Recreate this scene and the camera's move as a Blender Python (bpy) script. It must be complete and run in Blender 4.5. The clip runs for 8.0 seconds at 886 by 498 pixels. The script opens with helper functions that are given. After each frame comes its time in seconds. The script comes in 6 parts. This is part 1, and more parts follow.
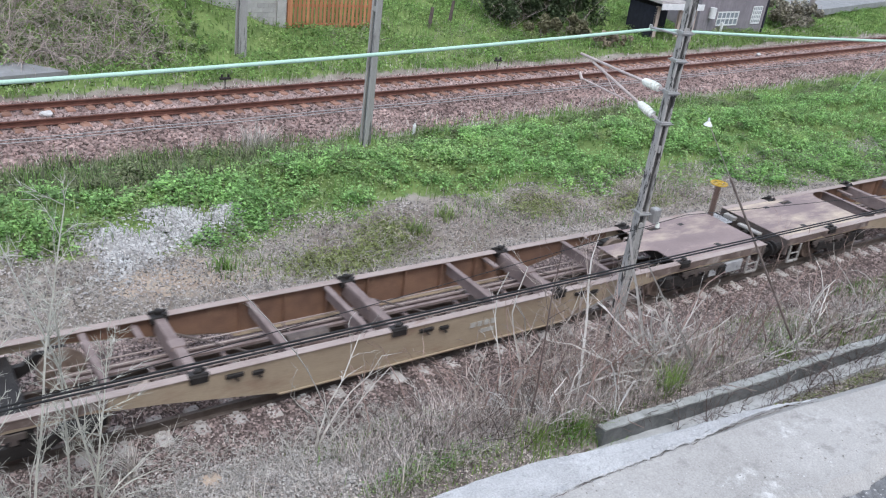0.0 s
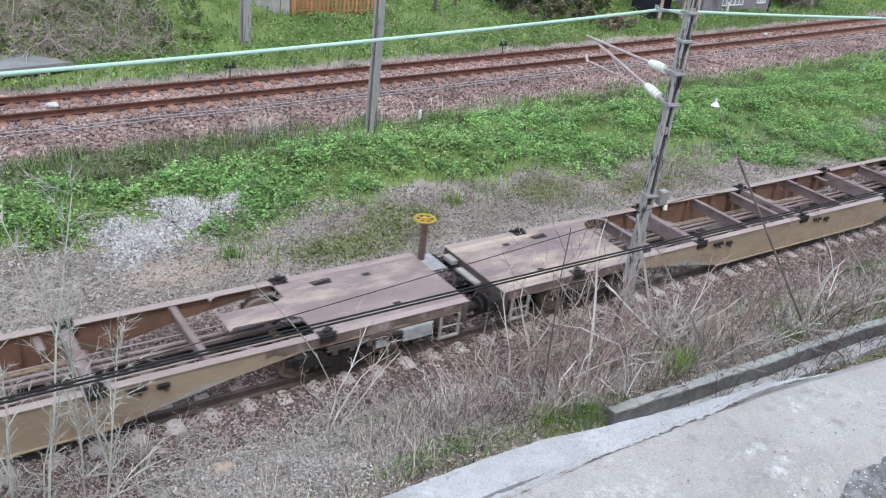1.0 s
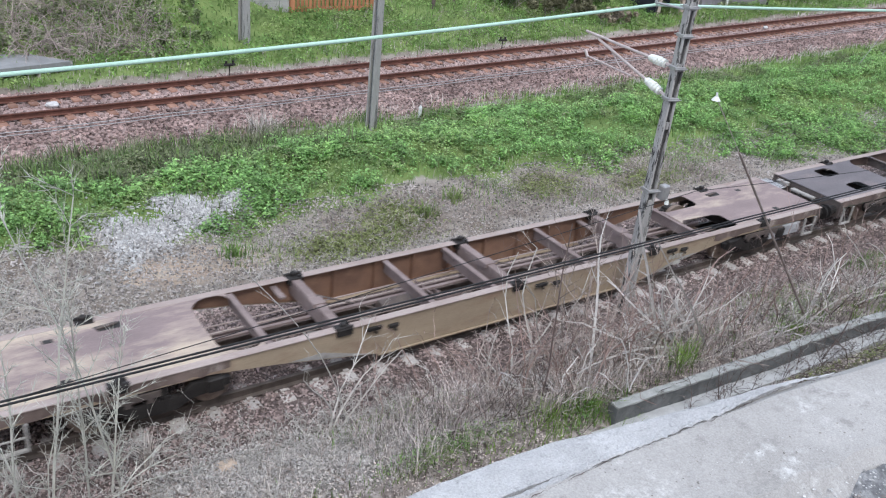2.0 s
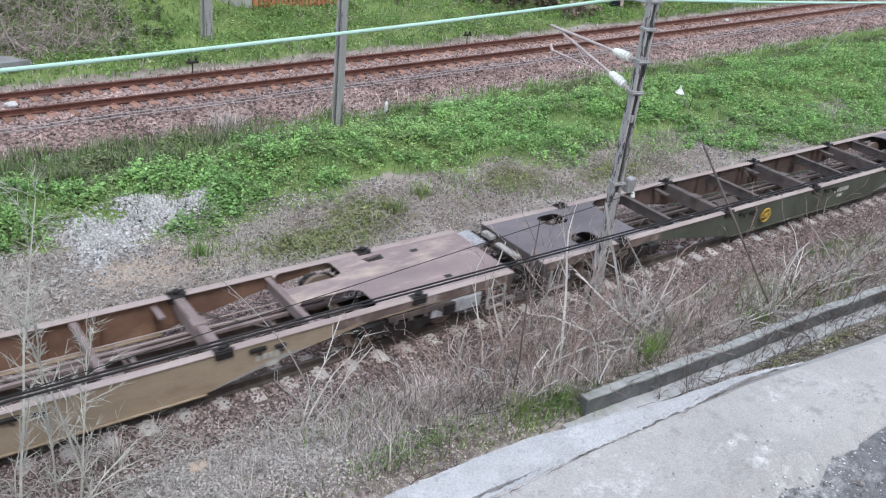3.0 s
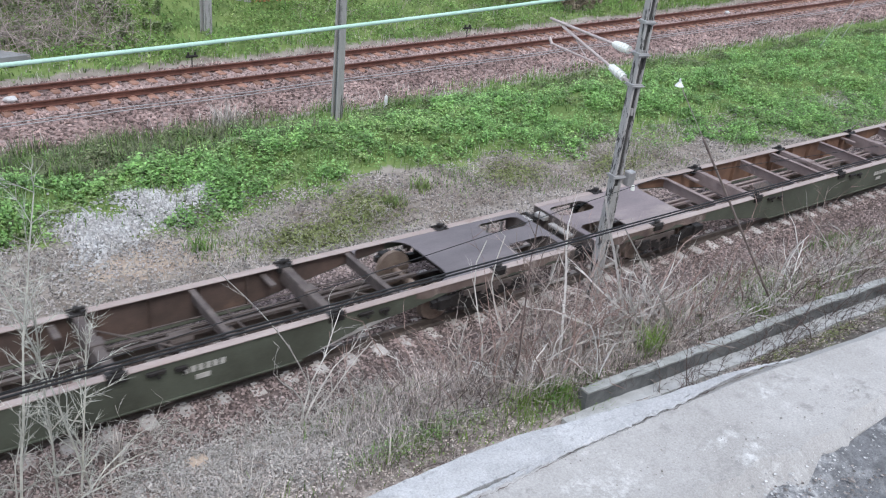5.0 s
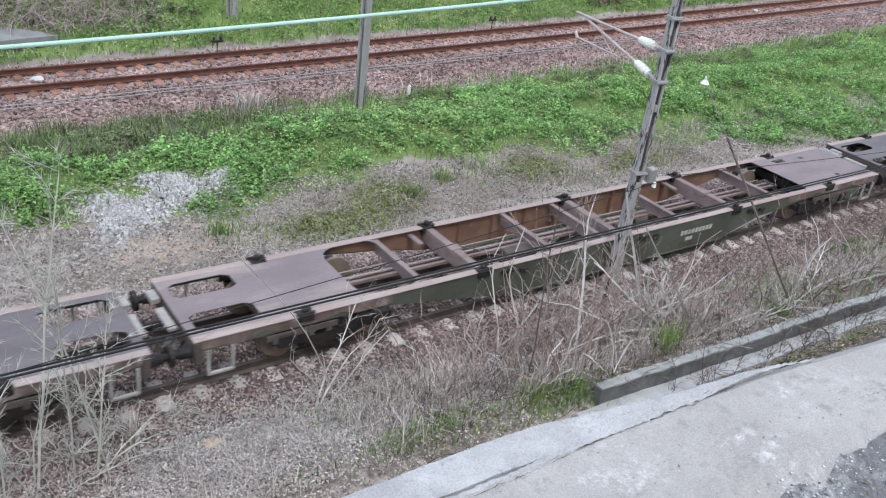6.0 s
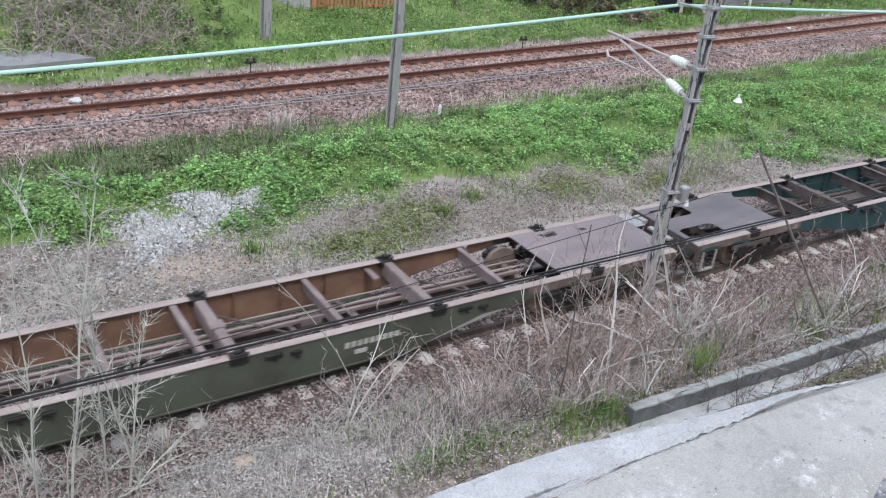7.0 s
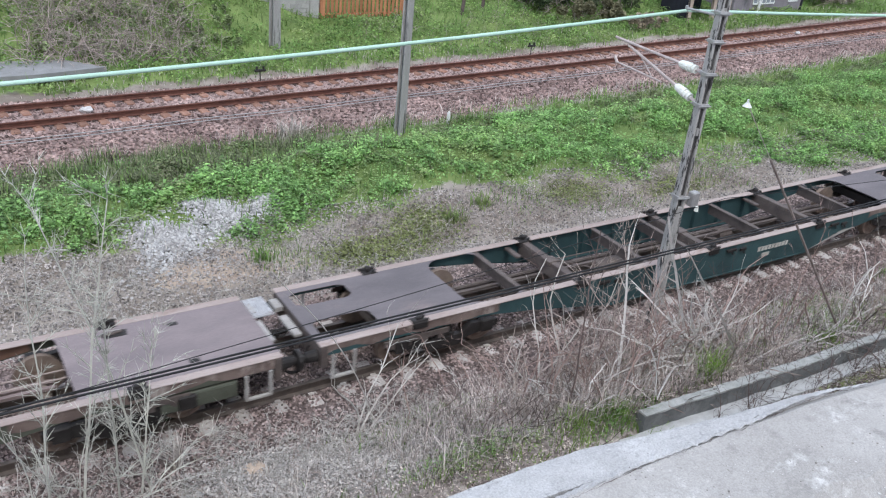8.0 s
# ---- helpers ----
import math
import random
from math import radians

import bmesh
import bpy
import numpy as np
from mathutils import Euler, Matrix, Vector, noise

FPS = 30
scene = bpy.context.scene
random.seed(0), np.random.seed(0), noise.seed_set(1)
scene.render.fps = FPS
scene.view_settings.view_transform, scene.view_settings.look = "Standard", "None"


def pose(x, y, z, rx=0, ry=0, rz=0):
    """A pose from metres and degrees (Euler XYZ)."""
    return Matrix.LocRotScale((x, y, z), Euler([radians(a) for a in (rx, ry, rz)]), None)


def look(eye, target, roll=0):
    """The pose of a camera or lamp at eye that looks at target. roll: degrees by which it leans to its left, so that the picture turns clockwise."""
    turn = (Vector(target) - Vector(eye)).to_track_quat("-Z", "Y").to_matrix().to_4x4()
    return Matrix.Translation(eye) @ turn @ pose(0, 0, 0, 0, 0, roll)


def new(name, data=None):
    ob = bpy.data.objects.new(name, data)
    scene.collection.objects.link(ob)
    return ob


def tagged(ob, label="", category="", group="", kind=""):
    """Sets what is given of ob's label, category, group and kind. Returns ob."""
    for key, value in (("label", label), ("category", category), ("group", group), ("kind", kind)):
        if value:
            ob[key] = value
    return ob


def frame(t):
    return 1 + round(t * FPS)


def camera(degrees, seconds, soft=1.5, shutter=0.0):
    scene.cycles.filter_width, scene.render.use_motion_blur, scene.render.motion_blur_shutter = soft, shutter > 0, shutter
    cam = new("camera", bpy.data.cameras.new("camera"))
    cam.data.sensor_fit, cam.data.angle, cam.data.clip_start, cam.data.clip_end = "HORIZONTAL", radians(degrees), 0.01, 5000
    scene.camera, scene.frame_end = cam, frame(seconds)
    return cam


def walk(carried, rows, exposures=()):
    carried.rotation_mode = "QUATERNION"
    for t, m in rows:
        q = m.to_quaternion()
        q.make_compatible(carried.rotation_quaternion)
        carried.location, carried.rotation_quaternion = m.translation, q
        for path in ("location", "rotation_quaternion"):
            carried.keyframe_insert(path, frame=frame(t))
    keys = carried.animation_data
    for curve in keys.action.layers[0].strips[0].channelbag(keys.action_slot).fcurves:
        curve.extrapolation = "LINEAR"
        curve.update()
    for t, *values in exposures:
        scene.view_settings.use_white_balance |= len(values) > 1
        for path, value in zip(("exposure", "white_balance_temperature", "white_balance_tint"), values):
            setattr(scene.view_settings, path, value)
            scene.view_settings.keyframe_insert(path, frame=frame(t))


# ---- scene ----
cam = camera(53.7, 8.0, 1.15, 0.2)
PATH = [
    (0, (-0.025, -0.043, 8.821), (1.067, 1.395, 7.96), 7.9),
    (0.5, (-0.021, -0.04, 8.825), (1.079, 1.382, 7.949), 7.7),
    (1, (-0.019, -0.046, 8.804), (1.053, 1.388, 7.913), 6.9),
    (1.5, (-0.02, -0.039, 8.809), (1.036, 1.405, 7.913), 6.4),
    (3, (-0.038, -0.025, 8.822), (1.088, 1.36, 7.92), 6.5),
    (3.5, (-0.035, -0.038, 8.811), (1.106, 1.346, 7.926), 6.3),
    (4, (-0.015, -0.034, 8.813), (1.125, 1.345, 7.919), 5.9),
    (4.5, (-0.01, -0.031, 8.822), (1.121, 1.352, 7.921), 6.0),
    (6, (-0.031, -0.036, 8.829), (1.053, 1.359, 7.892), 7.5),
    (6.5, (-0.045, -0.046, 8.829), (0.999, 1.397, 7.919), 7.2),
    (7, (-0.028, -0.028, 8.821), (1.006, 1.424, 7.915), 6.5),
    (7.5, (-0.033, -0.04, 8.816), (0.995, 1.425, 7.925), 5.8),
    (8, (-0.045, -0.039, 8.827), (0.974, 1.431, 7.932), 5.9),
]
walk(cam, [(t, look(eye, target, roll)) for t, eye, target, roll in PATH])

# ---- world, sun, exposure ----
world = bpy.data.worlds.new("overcast_sky")
scene.world = world
world.use_nodes = True
wn = world.node_tree.nodes
sky = wn.new("ShaderNodeTexSky")
sky.sky_type, sky.sun_disc = "NISHITA", False
sky.sun_elevation, sky.sun_rotation = radians(52), radians(200)
sky.dust_density, sky.air_density = 3.0, 1.0
pale = wn.new("ShaderNodeMixRGB")
pale.inputs[0].default_value = 0.75
pale.inputs[2].default_value = (6.75, 7.75, 9.6, 1)
world.node_tree.links.new(sky.outputs[0], pale.inputs[1])
world.node_tree.links.new(pale.outputs[0], wn["Background"].inputs[0])
wn["Background"].inputs[1].default_value = 0.15
sun = new("sun", bpy.data.lights.new("sun", "SUN"))
sun.data.energy, sun.data.angle, sun.data.color = 1.5, radians(20), (1, 1, 0.99)
sun.matrix_world = look((0, 0, 40), (10, 22, 0))
scene.view_settings.exposure = 0.17


# ---- materials ----
def mat(name, base, dark, rough=0.85, metal=0.0, scale=6.0, fine=60.0, bump=0.3, island=0.0, objrand=0.0,
        third=None, third_at=(0.55, 0.7), third_scale=1.5, trans=0.0, streak=None, gritty=0.5):
    """Two-tone surface with coarse stains, fine grain and relief; third: patches of another colour."""
    m = bpy.data.materials.new(name)
    m.use_nodes = True
    nt = m.node_tree
    n, li = nt.nodes, nt.links
    bs = n["Principled BSDF"]
    bs.inputs["Roughness"].default_value, bs.inputs["Metallic"].default_value = rough, metal
    bs.inputs["Specular IOR Level"].default_value = 0.3
    co = n.new("ShaderNodeTexCoord")
    src = co.outputs["Object"]
    if streak:
        mp = n.new("ShaderNodeMapping")
        mp.inputs["Scale"].default_value = streak
        li.new(src, mp.inputs[0])
        src = mp.outputs[0]

    def tex(s, d=6, r=0.62):
        t = n.new("ShaderNodeTexNoise")
        t.inputs["Scale"].default_value, t.inputs["Detail"].default_value, t.inputs["Roughness"].default_value = s, d, r
        li.new(src, t.inputs["Vector"])
        return t.outputs[0]

    def mixc(fac, a, b):
        x = n.new("ShaderNodeMixRGB")
        for sock, v in zip(x.inputs, (fac, a, b)):
            if isinstance(v, tuple):
                sock.default_value = (*v, 1)
            elif isinstance(v, float):
                sock.default_value = v
            else:
                li.new(v, sock)
        return x.outputs[0]

    def ramp(v, lo, hi):
        r = n.new("ShaderNodeMapRange")
        r.inputs[1].default_value, r.inputs[2].default_value = lo, hi
        li.new(v, r.inputs[0])
        return r.outputs[0]

    coarse, grain = tex(scale), tex(fine, 3)
    col = mixc(ramp(coarse, 0.33, 0.68), dark, base)
    if third:
        col = mixc(ramp(tex(third_scale, 8, 0.7), *third_at), col, third)
    shade = n.new("ShaderNodeHueSaturation")
    li.new(col, shade.inputs["Color"])
    val = n.new("ShaderNodeMath")
    val.operation, val.inputs[1].default_value, val.inputs[2].default_value = "MULTIPLY_ADD", gritty, 1 - gritty / 2
    li.new(grain, val.inputs[0])
    out = val.outputs[0]
    for amount, kind, sock in ((island, "ShaderNodeNewGeometry", "Random Per Island"), (objrand, "ShaderNodeObjectInfo", "Random")):
        if amount:
            g = n.new(kind)
            k = n.new("ShaderNodeMath")
            k.operation, k.inputs[1].default_value, k.inputs[2].default_value = "MULTIPLY_ADD", 2 * amount, 1 - amount
            li.new(g.outputs[sock], k.inputs[0])
            mu = n.new("ShaderNodeMath")
            mu.operation = "MULTIPLY"
            li.new(out, mu.inputs[0])
            li.new(k.outputs[0], mu.inputs[1])
            out = mu.outputs[0]
    li.new(out, shade.inputs["Value"])
    li.new(shade.outputs[0], bs.inputs["Base Color"])
    if bump:
        b = n.new("ShaderNodeBump")
        b.inputs["Strength"].default_value, b.inputs["Distance"].default_value = bump, 0.02
        li.new(grain, b.inputs["Height"])
        li.new(b.outputs[0], bs.inputs["Normal"])
    if trans:
        t = n.new("ShaderNodeBsdfTranslucent")
        li.new(shade.outputs[0], t.inputs[0])
        x = n.new("ShaderNodeMixShader")
        x.inputs[0].default_value = trans
        li.new(bs.outputs[0], x.inputs[1])
        li.new(t.outputs[0], x.inputs[2])
        li.new(x.outputs[0], n["Material Output"].inputs[0])
    return m


CONCRETE = mat("old_concrete", (0.62, 0.62, 0.61), (0.50, 0.50, 0.49), 0.9, 0, 3, 90, 0.5, third=(0.2, 0.2, 0.19), third_at=(0.62, 0.78), third_scale=2.2)
# Dark grey of the low wall's upright face and of the mast webs.
DARKCON = mat("dark_concrete", (0.22, 0.225, 0.225), (0.11, 0.115, 0.115), 0.85, 0, 4, 80, 0.4)
LEDGE = mat("gritty_ledge_concrete", (0.60, 0.60, 0.595), (0.44, 0.44, 0.435), 0.92, 0, 4, 80, 0.6, third=(0.24, 0.235, 0.22), third_at=(0.56, 0.68), third_scale=3)
SOIL = mat("dark_leafy_silt", (0.27, 0.25, 0.225), (0.15, 0.14, 0.125), 0.95, 0, 5, 60, 0.6, third=(0.22, 0.26, 0.13), third_at=(0.55, 0.68), third_scale=3)
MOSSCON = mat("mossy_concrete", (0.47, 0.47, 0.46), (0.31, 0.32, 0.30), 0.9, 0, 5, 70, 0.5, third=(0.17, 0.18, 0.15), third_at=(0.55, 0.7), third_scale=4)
SLEEPER = mat("sleeper_concrete", (0.56, 0.53, 0.50), (0.36, 0.31, 0.28), 0.9, 0, 5, 70, 0.4, objrand=0.2)
SLEEPER_RUST = mat("rust_stained_sleeper", (0.36, 0.21, 0.155), (0.24, 0.13, 0.095), 0.9, 0, 3, 70, 0.4, objrand=0.25)
RAIL_RUST = mat("rusty_rail", (0.175, 0.075, 0.055), (0.10, 0.045, 0.035), 0.75, 0.2, 4, 90, 0.3)
RAIL = mat("dull_rail", (0.16, 0.13, 0.115), (0.09, 0.075, 0.065), 0.55, 0.4, 4, 90, 0.2)
BALLAST = mat("brown_ballast", (0.37, 0.295, 0.275), (0.20, 0.15, 0.14), 0.95, 0, 1.2, 25, 0.6, island=0.65)
BALLAST_RED = mat("reddish_ballast", (0.385, 0.28, 0.255), (0.175, 0.12, 0.11), 0.95, 0, 0.7, 25, 0.6, island=0.7)
GRAVEL = mat("grey_gravel", (0.39, 0.355, 0.335), (0.23, 0.205, 0.19), 0.95, 0, 0.8, 25, 0.5, island=0.6)
WHITE_STONE = mat("pale_limestone", (0.51, 0.505, 0.50), (0.35, 0.335, 0.325), 0.95, 0, 2, 25, 0.5, island=0.4)
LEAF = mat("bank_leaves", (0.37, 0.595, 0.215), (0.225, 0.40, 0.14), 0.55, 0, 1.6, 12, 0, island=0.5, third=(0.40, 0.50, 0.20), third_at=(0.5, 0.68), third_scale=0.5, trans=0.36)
GRASS = mat("grass_blades", (0.22, 0.35, 0.10), (0.11, 0.20, 0.055), 0.7, 0, 0.5, 12, 0, island=0.45, third=(0.34, 0.37, 0.17), third_at=(0.5, 0.7), third_scale=0.3, trans=0.3)
# Darker leaf green: shade of the bank's gaps as colour; also small slope weeds.
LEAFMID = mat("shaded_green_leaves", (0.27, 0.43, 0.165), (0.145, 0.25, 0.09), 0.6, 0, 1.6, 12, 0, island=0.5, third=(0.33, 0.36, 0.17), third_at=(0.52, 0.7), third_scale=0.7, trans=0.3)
DULLEAF = mat("dull_olive_leaves", (0.25, 0.29, 0.15), (0.14, 0.165, 0.085), 0.75, 0, 1.4, 12, 0, island=0.5, third=(0.36, 0.34, 0.24), third_at=(0.55, 0.7), third_scale=0.8, trans=0.25)
DULL = mat("dull_olive_grass", (0.23, 0.25, 0.15), (0.12, 0.135, 0.08), 0.8, 0, 0.6, 12, 0, island=0.5, trans=0.2)
VERGELEAF = mat("olive_weeds", (0.29, 0.33, 0.14), (0.19, 0.21, 0.09), 0.7, 0, 1.2, 12, 0, island=0.5, trans=0.2)
LITTER = mat("dead_leaf_litter", (0.58, 0.51, 0.475), (0.33, 0.28, 0.255), 0.95, 0, 1.5, 12, 0, island=0.75, third=(0.52, 0.475, 0.445), third_at=(0.52, 0.68), third_scale=1.1)
FARLEAF = mat("far_weeds", (0.24, 0.40, 0.11), (0.13, 0.22, 0.07), 0.7, 0, 0.9, 12, 0, island=0.5, third=(0.33, 0.38, 0.16), third_at=(0.5, 0.68), third_scale=0.5, trans=0.25)
MATLEAF = mat("matted_dead_weeds", (0.52, 0.49, 0.46), (0.35, 0.32, 0.30), 0.95, 0, 2, 12, 0, island=0.5)
FRESH = mat("fresh_grass", (0.29, 0.44, 0.10), (0.19, 0.32, 0.07), 0.6, 0, 2, 12, 0, island=0.35, trans=0.35)
STRAW = mat("dry_grass", (0.64, 0.585, 0.54), (0.44, 0.39, 0.35), 0.9, 0, 0.8, 20, 0, island=0.45, trans=0.2)
REDTWIG = mat("red_brown_bark", (0.42, 0.305, 0.27), (0.24, 0.165, 0.145), 0.9, 0, 3, 60, 0.2, island=0.4)
TWIG = mat("bare_twig_bark", (0.47, 0.40, 0.36), (0.27, 0.22, 0.195), 0.9, 0, 3, 60, 0.2, island=0.5)
PALETWIG = mat("pale_dead_wood", (0.76, 0.73, 0.70), (0.58, 0.545, 0.52), 0.9, 0, 3, 60, 0.2, island=0.25)
STEMGREY = mat("silver_grey_shoots", (0.54, 0.51, 0.47), (0.38, 0.355, 0.325), 0.9, 0, 3, 60, 0.2, island=0.3)
CANE = mat("weathered_dark_cane", (0.34, 0.28, 0.255), (0.19, 0.15, 0.135), 0.85, 0, 3, 60, 0.2)
SAPLING = mat("silvery_lichened_bark", (0.58, 0.575, 0.51), (0.40, 0.395, 0.35), 0.9, 0, 3, 60, 0.2, island=0.25)
DARKTWIG = mat("dark_bramble", (0.16, 0.12, 0.11), (0.09, 0.07, 0.065), 0.9, 0, 3, 60, 0.2, island=0.4)
BUSH = mat("hedge_leaves", (0.12, 0.16, 0.075), (0.06, 0.085, 0.045), 0.7, 0, 0.6, 12, 0, island=0.5, trans=0.2)
POLE = mat("mast_concrete", (0.41, 0.40, 0.385), (0.30, 0.29, 0.28), 0.9, 0, 2, 70, 0.4, third=(0.085, 0.08, 0.078), third_at=(0.53, 0.62), third_scale=5, streak=(1, 1, 0.12))
STEEL = mat("galvanised_steel", (0.48, 0.47, 0.46), (0.34, 0.33, 0.33), 0.5, 0.5, 6, 80, 0.2)
PINKTUBE = mat("weathered_arm_tube", (0.60, 0.52, 0.50), (0.46, 0.38, 0.36), 0.6, 0.3, 6, 80, 0.2)
WHITE = mat("white_insulator", (0.88, 0.89, 0.83), (0.80, 0.81, 0.75), 0.35, 0, 6, 60, 0.05)
CABLE = mat("pale_green_cable", (0.50, 0.70, 0.585), (0.42, 0.62, 0.50), 0.5, 0, 3, 60, 0)
BLACK = mat("black_cable", (0.025, 0.025, 0.027), (0.015, 0.015, 0.016), 0.6, 0, 6, 60, 0)
DECK = mat("rust_brown_deck_plate", (0.335, 0.255, 0.245), (0.245, 0.19, 0.185), 0.8, 0.1, 1.1, 40, 0.25, third=(0.56, 0.46, 0.36), third_at=(0.47, 0.63), third_scale=0.55, streak=(0.5, 1.4, 1))
DECK_MAUVE = mat("mauve_grey_deck_plate", (0.285, 0.235, 0.235), (0.21, 0.175, 0.18), 0.75, 0.1, 1.1, 40, 0.25, third=(0.38, 0.32, 0.285), third_at=(0.52, 0.7), third_scale=0.6, streak=(0.5, 1.4, 1))
DECK_DARK = mat("dark_grey_deck_plate", (0.20, 0.175, 0.18), (0.14, 0.125, 0.13), 0.7, 0.15, 1.1, 40, 0.25, third=(0.29, 0.23, 0.215), third_at=(0.55, 0.75), third_scale=0.8, streak=(0.5, 1.4, 1))
FLANGE = mat("worn_pink_rust_flange", (0.45, 0.375, 0.345), (0.33, 0.26, 0.235), 0.8, 0.1, 1.6, 40, 0.25, third=(0.25, 0.17, 0.14), third_at=(0.6, 0.72), third_scale=2, streak=(0.35, 1, 1))
RUST = mat("inner_rust", (0.29, 0.17, 0.115), (0.19, 0.11, 0.08), 0.85, 0.1, 1.6, 40, 0.25, third=(0.38, 0.24, 0.16), third_at=(0.55, 0.75), third_scale=1)
FLAKE = mat("flaking_rust", (0.27, 0.205, 0.18), (0.13, 0.095, 0.085), 0.85, 0.1, 2.2, 40, 0.4, third=(0.47, 0.40, 0.36), third_at=(0.55, 0.66), third_scale=1.6, streak=(1, 1, 0.6))
TAN = mat("faded_tan_paint", (0.45, 0.36, 0.26), (0.35, 0.275, 0.20), 0.75, 0.05, 0.8, 40, 0.2, third=(0.30, 0.20, 0.145), third_at=(0.50, 0.68), third_scale=0.9, streak=(0.6, 1, 2.0))
GREEN = mat("faded_dark_green_paint", (0.126, 0.137, 0.105), (0.078, 0.081, 0.062), 0.7, 0.05, 0.8, 40, 0.2, third=(0.15, 0.115, 0.08), third_at=(0.62, 0.75), third_scale=1.2)
TEAL = mat("faded_blue_green_paint", (0.05, 0.105, 0.11), (0.03, 0.06, 0.065), 0.65, 0.05, 0.8, 40, 0.2, third=(0.10, 0.10, 0.09), third_at=(0.62, 0.75), third_scale=1.2)
GREASE = mat("greasy_black_iron", (0.05, 0.045, 0.043), (0.025, 0.022, 0.021), 0.6, 0.3, 4, 60, 0.3)
DARKRUST = mat("dark_inner_rust", (0.17, 0.115, 0.095), (0.10, 0.075, 0.065), 0.85, 0.1, 1.6, 40, 0.25, third=(0.25, 0.16, 0.12), third_at=(0.58, 0.75), third_scale=1)
WHEEL = mat("worn_wheel_steel", (0.34, 0.27, 0.22), (0.19, 0.14, 0.115), 0.55, 0.3, 5, 60, 0.3)
IRON = mat("dusty_iron", (0.17, 0.14, 0.125), (0.10, 0.08, 0.075), 0.75, 0.2, 4, 60, 0.3)
BEAM = mat("mauve_grey_crossbeam", (0.31, 0.245, 0.23), (0.20, 0.15, 0.14), 0.8, 0.1, 2, 50, 0.25)
YELLOW = mat("yellow_paint", (0.62, 0.42, 0.07), (0.46, 0.29, 0.05), 0.6, 0, 4, 50, 0.1)
MARK = mat("faded_white_lettering", (0.58, 0.56, 0.52), (0.42, 0.40, 0.36), 0.8, 0, 9, 60, 0.05)
PALEPAINT = mat("bare_grey_patch", (0.46, 0.44, 0.42), (0.30, 0.28, 0.26), 0.8, 0, 5, 50, 0.1)
PALEGREY = mat("dusty_pale_grey_paint", (0.52, 0.52, 0.53), (0.34, 0.34, 0.355), 0.85, 0.05, 5, 50, 0.2, third=(0.26, 0.22, 0.20), third_at=(0.55, 0.7), third_scale=4)
# Near-black web of the near mast: its recess's shadow put into the colour.
WEBSHADE = mat("shaded_web_concrete", (0.11, 0.105, 0.10), (0.03, 0.03, 0.03), 0.9, 0, 3, 70, 0.4, third=(0.30, 0.29, 0.28), third_at=(0.6, 0.66), third_scale=4, streak=(1, 1, 0.3))
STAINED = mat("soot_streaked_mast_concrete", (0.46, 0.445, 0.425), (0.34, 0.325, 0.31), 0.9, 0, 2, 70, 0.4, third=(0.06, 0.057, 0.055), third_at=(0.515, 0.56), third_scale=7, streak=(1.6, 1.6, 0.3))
WOOD = mat("orange_stained_wood", (0.52, 0.23, 0.12), (0.40, 0.17, 0.09), 0.8, 0, 4, 50, 0.2, objrand=0.2, streak=(1, 1, 0.2))
BLOCKWALL = mat("grey_rendered_blocks", (0.45, 0.43, 0.42), (0.35, 0.335, 0.325), 0.9, 0, 2, 50, 0.3, objrand=0.1)
SHED = mat("mauve_grey_boards", (0.28, 0.25, 0.275), (0.22, 0.20, 0.22), 0.8, 0, 2, 50, 0.2, objrand=0.1)
ROOF = mat("old_sheet_roof", (0.52, 0.48, 0.46), (0.30, 0.27, 0.26), 0.85, 0, 3, 50, 0.3)
WHITEPAINT = mat("white_paint", (0.78, 0.78, 0.78), (0.68, 0.68, 0.68), 0.6, 0, 4, 50, 0.05)
# Near-black: the lean-to's dim inside as wall colour, and the shed's dark trim.
DARKIN = mat("dark_inside_and_trim", (0.03, 0.032, 0.045), (0.02, 0.02, 0.028), 0.9, 0, 4, 50, 0.1)
ASPHALT = mat("pale_worn_asphalt", (0.30, 0.30, 0.30), (0.22, 0.22, 0.22), 0.9, 0, 2, 70, 0.3)
GLASS = mat("dusty_window_glass", (0.30, 0.33, 0.36), (0.22, 0.25, 0.28), 0.15, 0, 3, 40, 0)


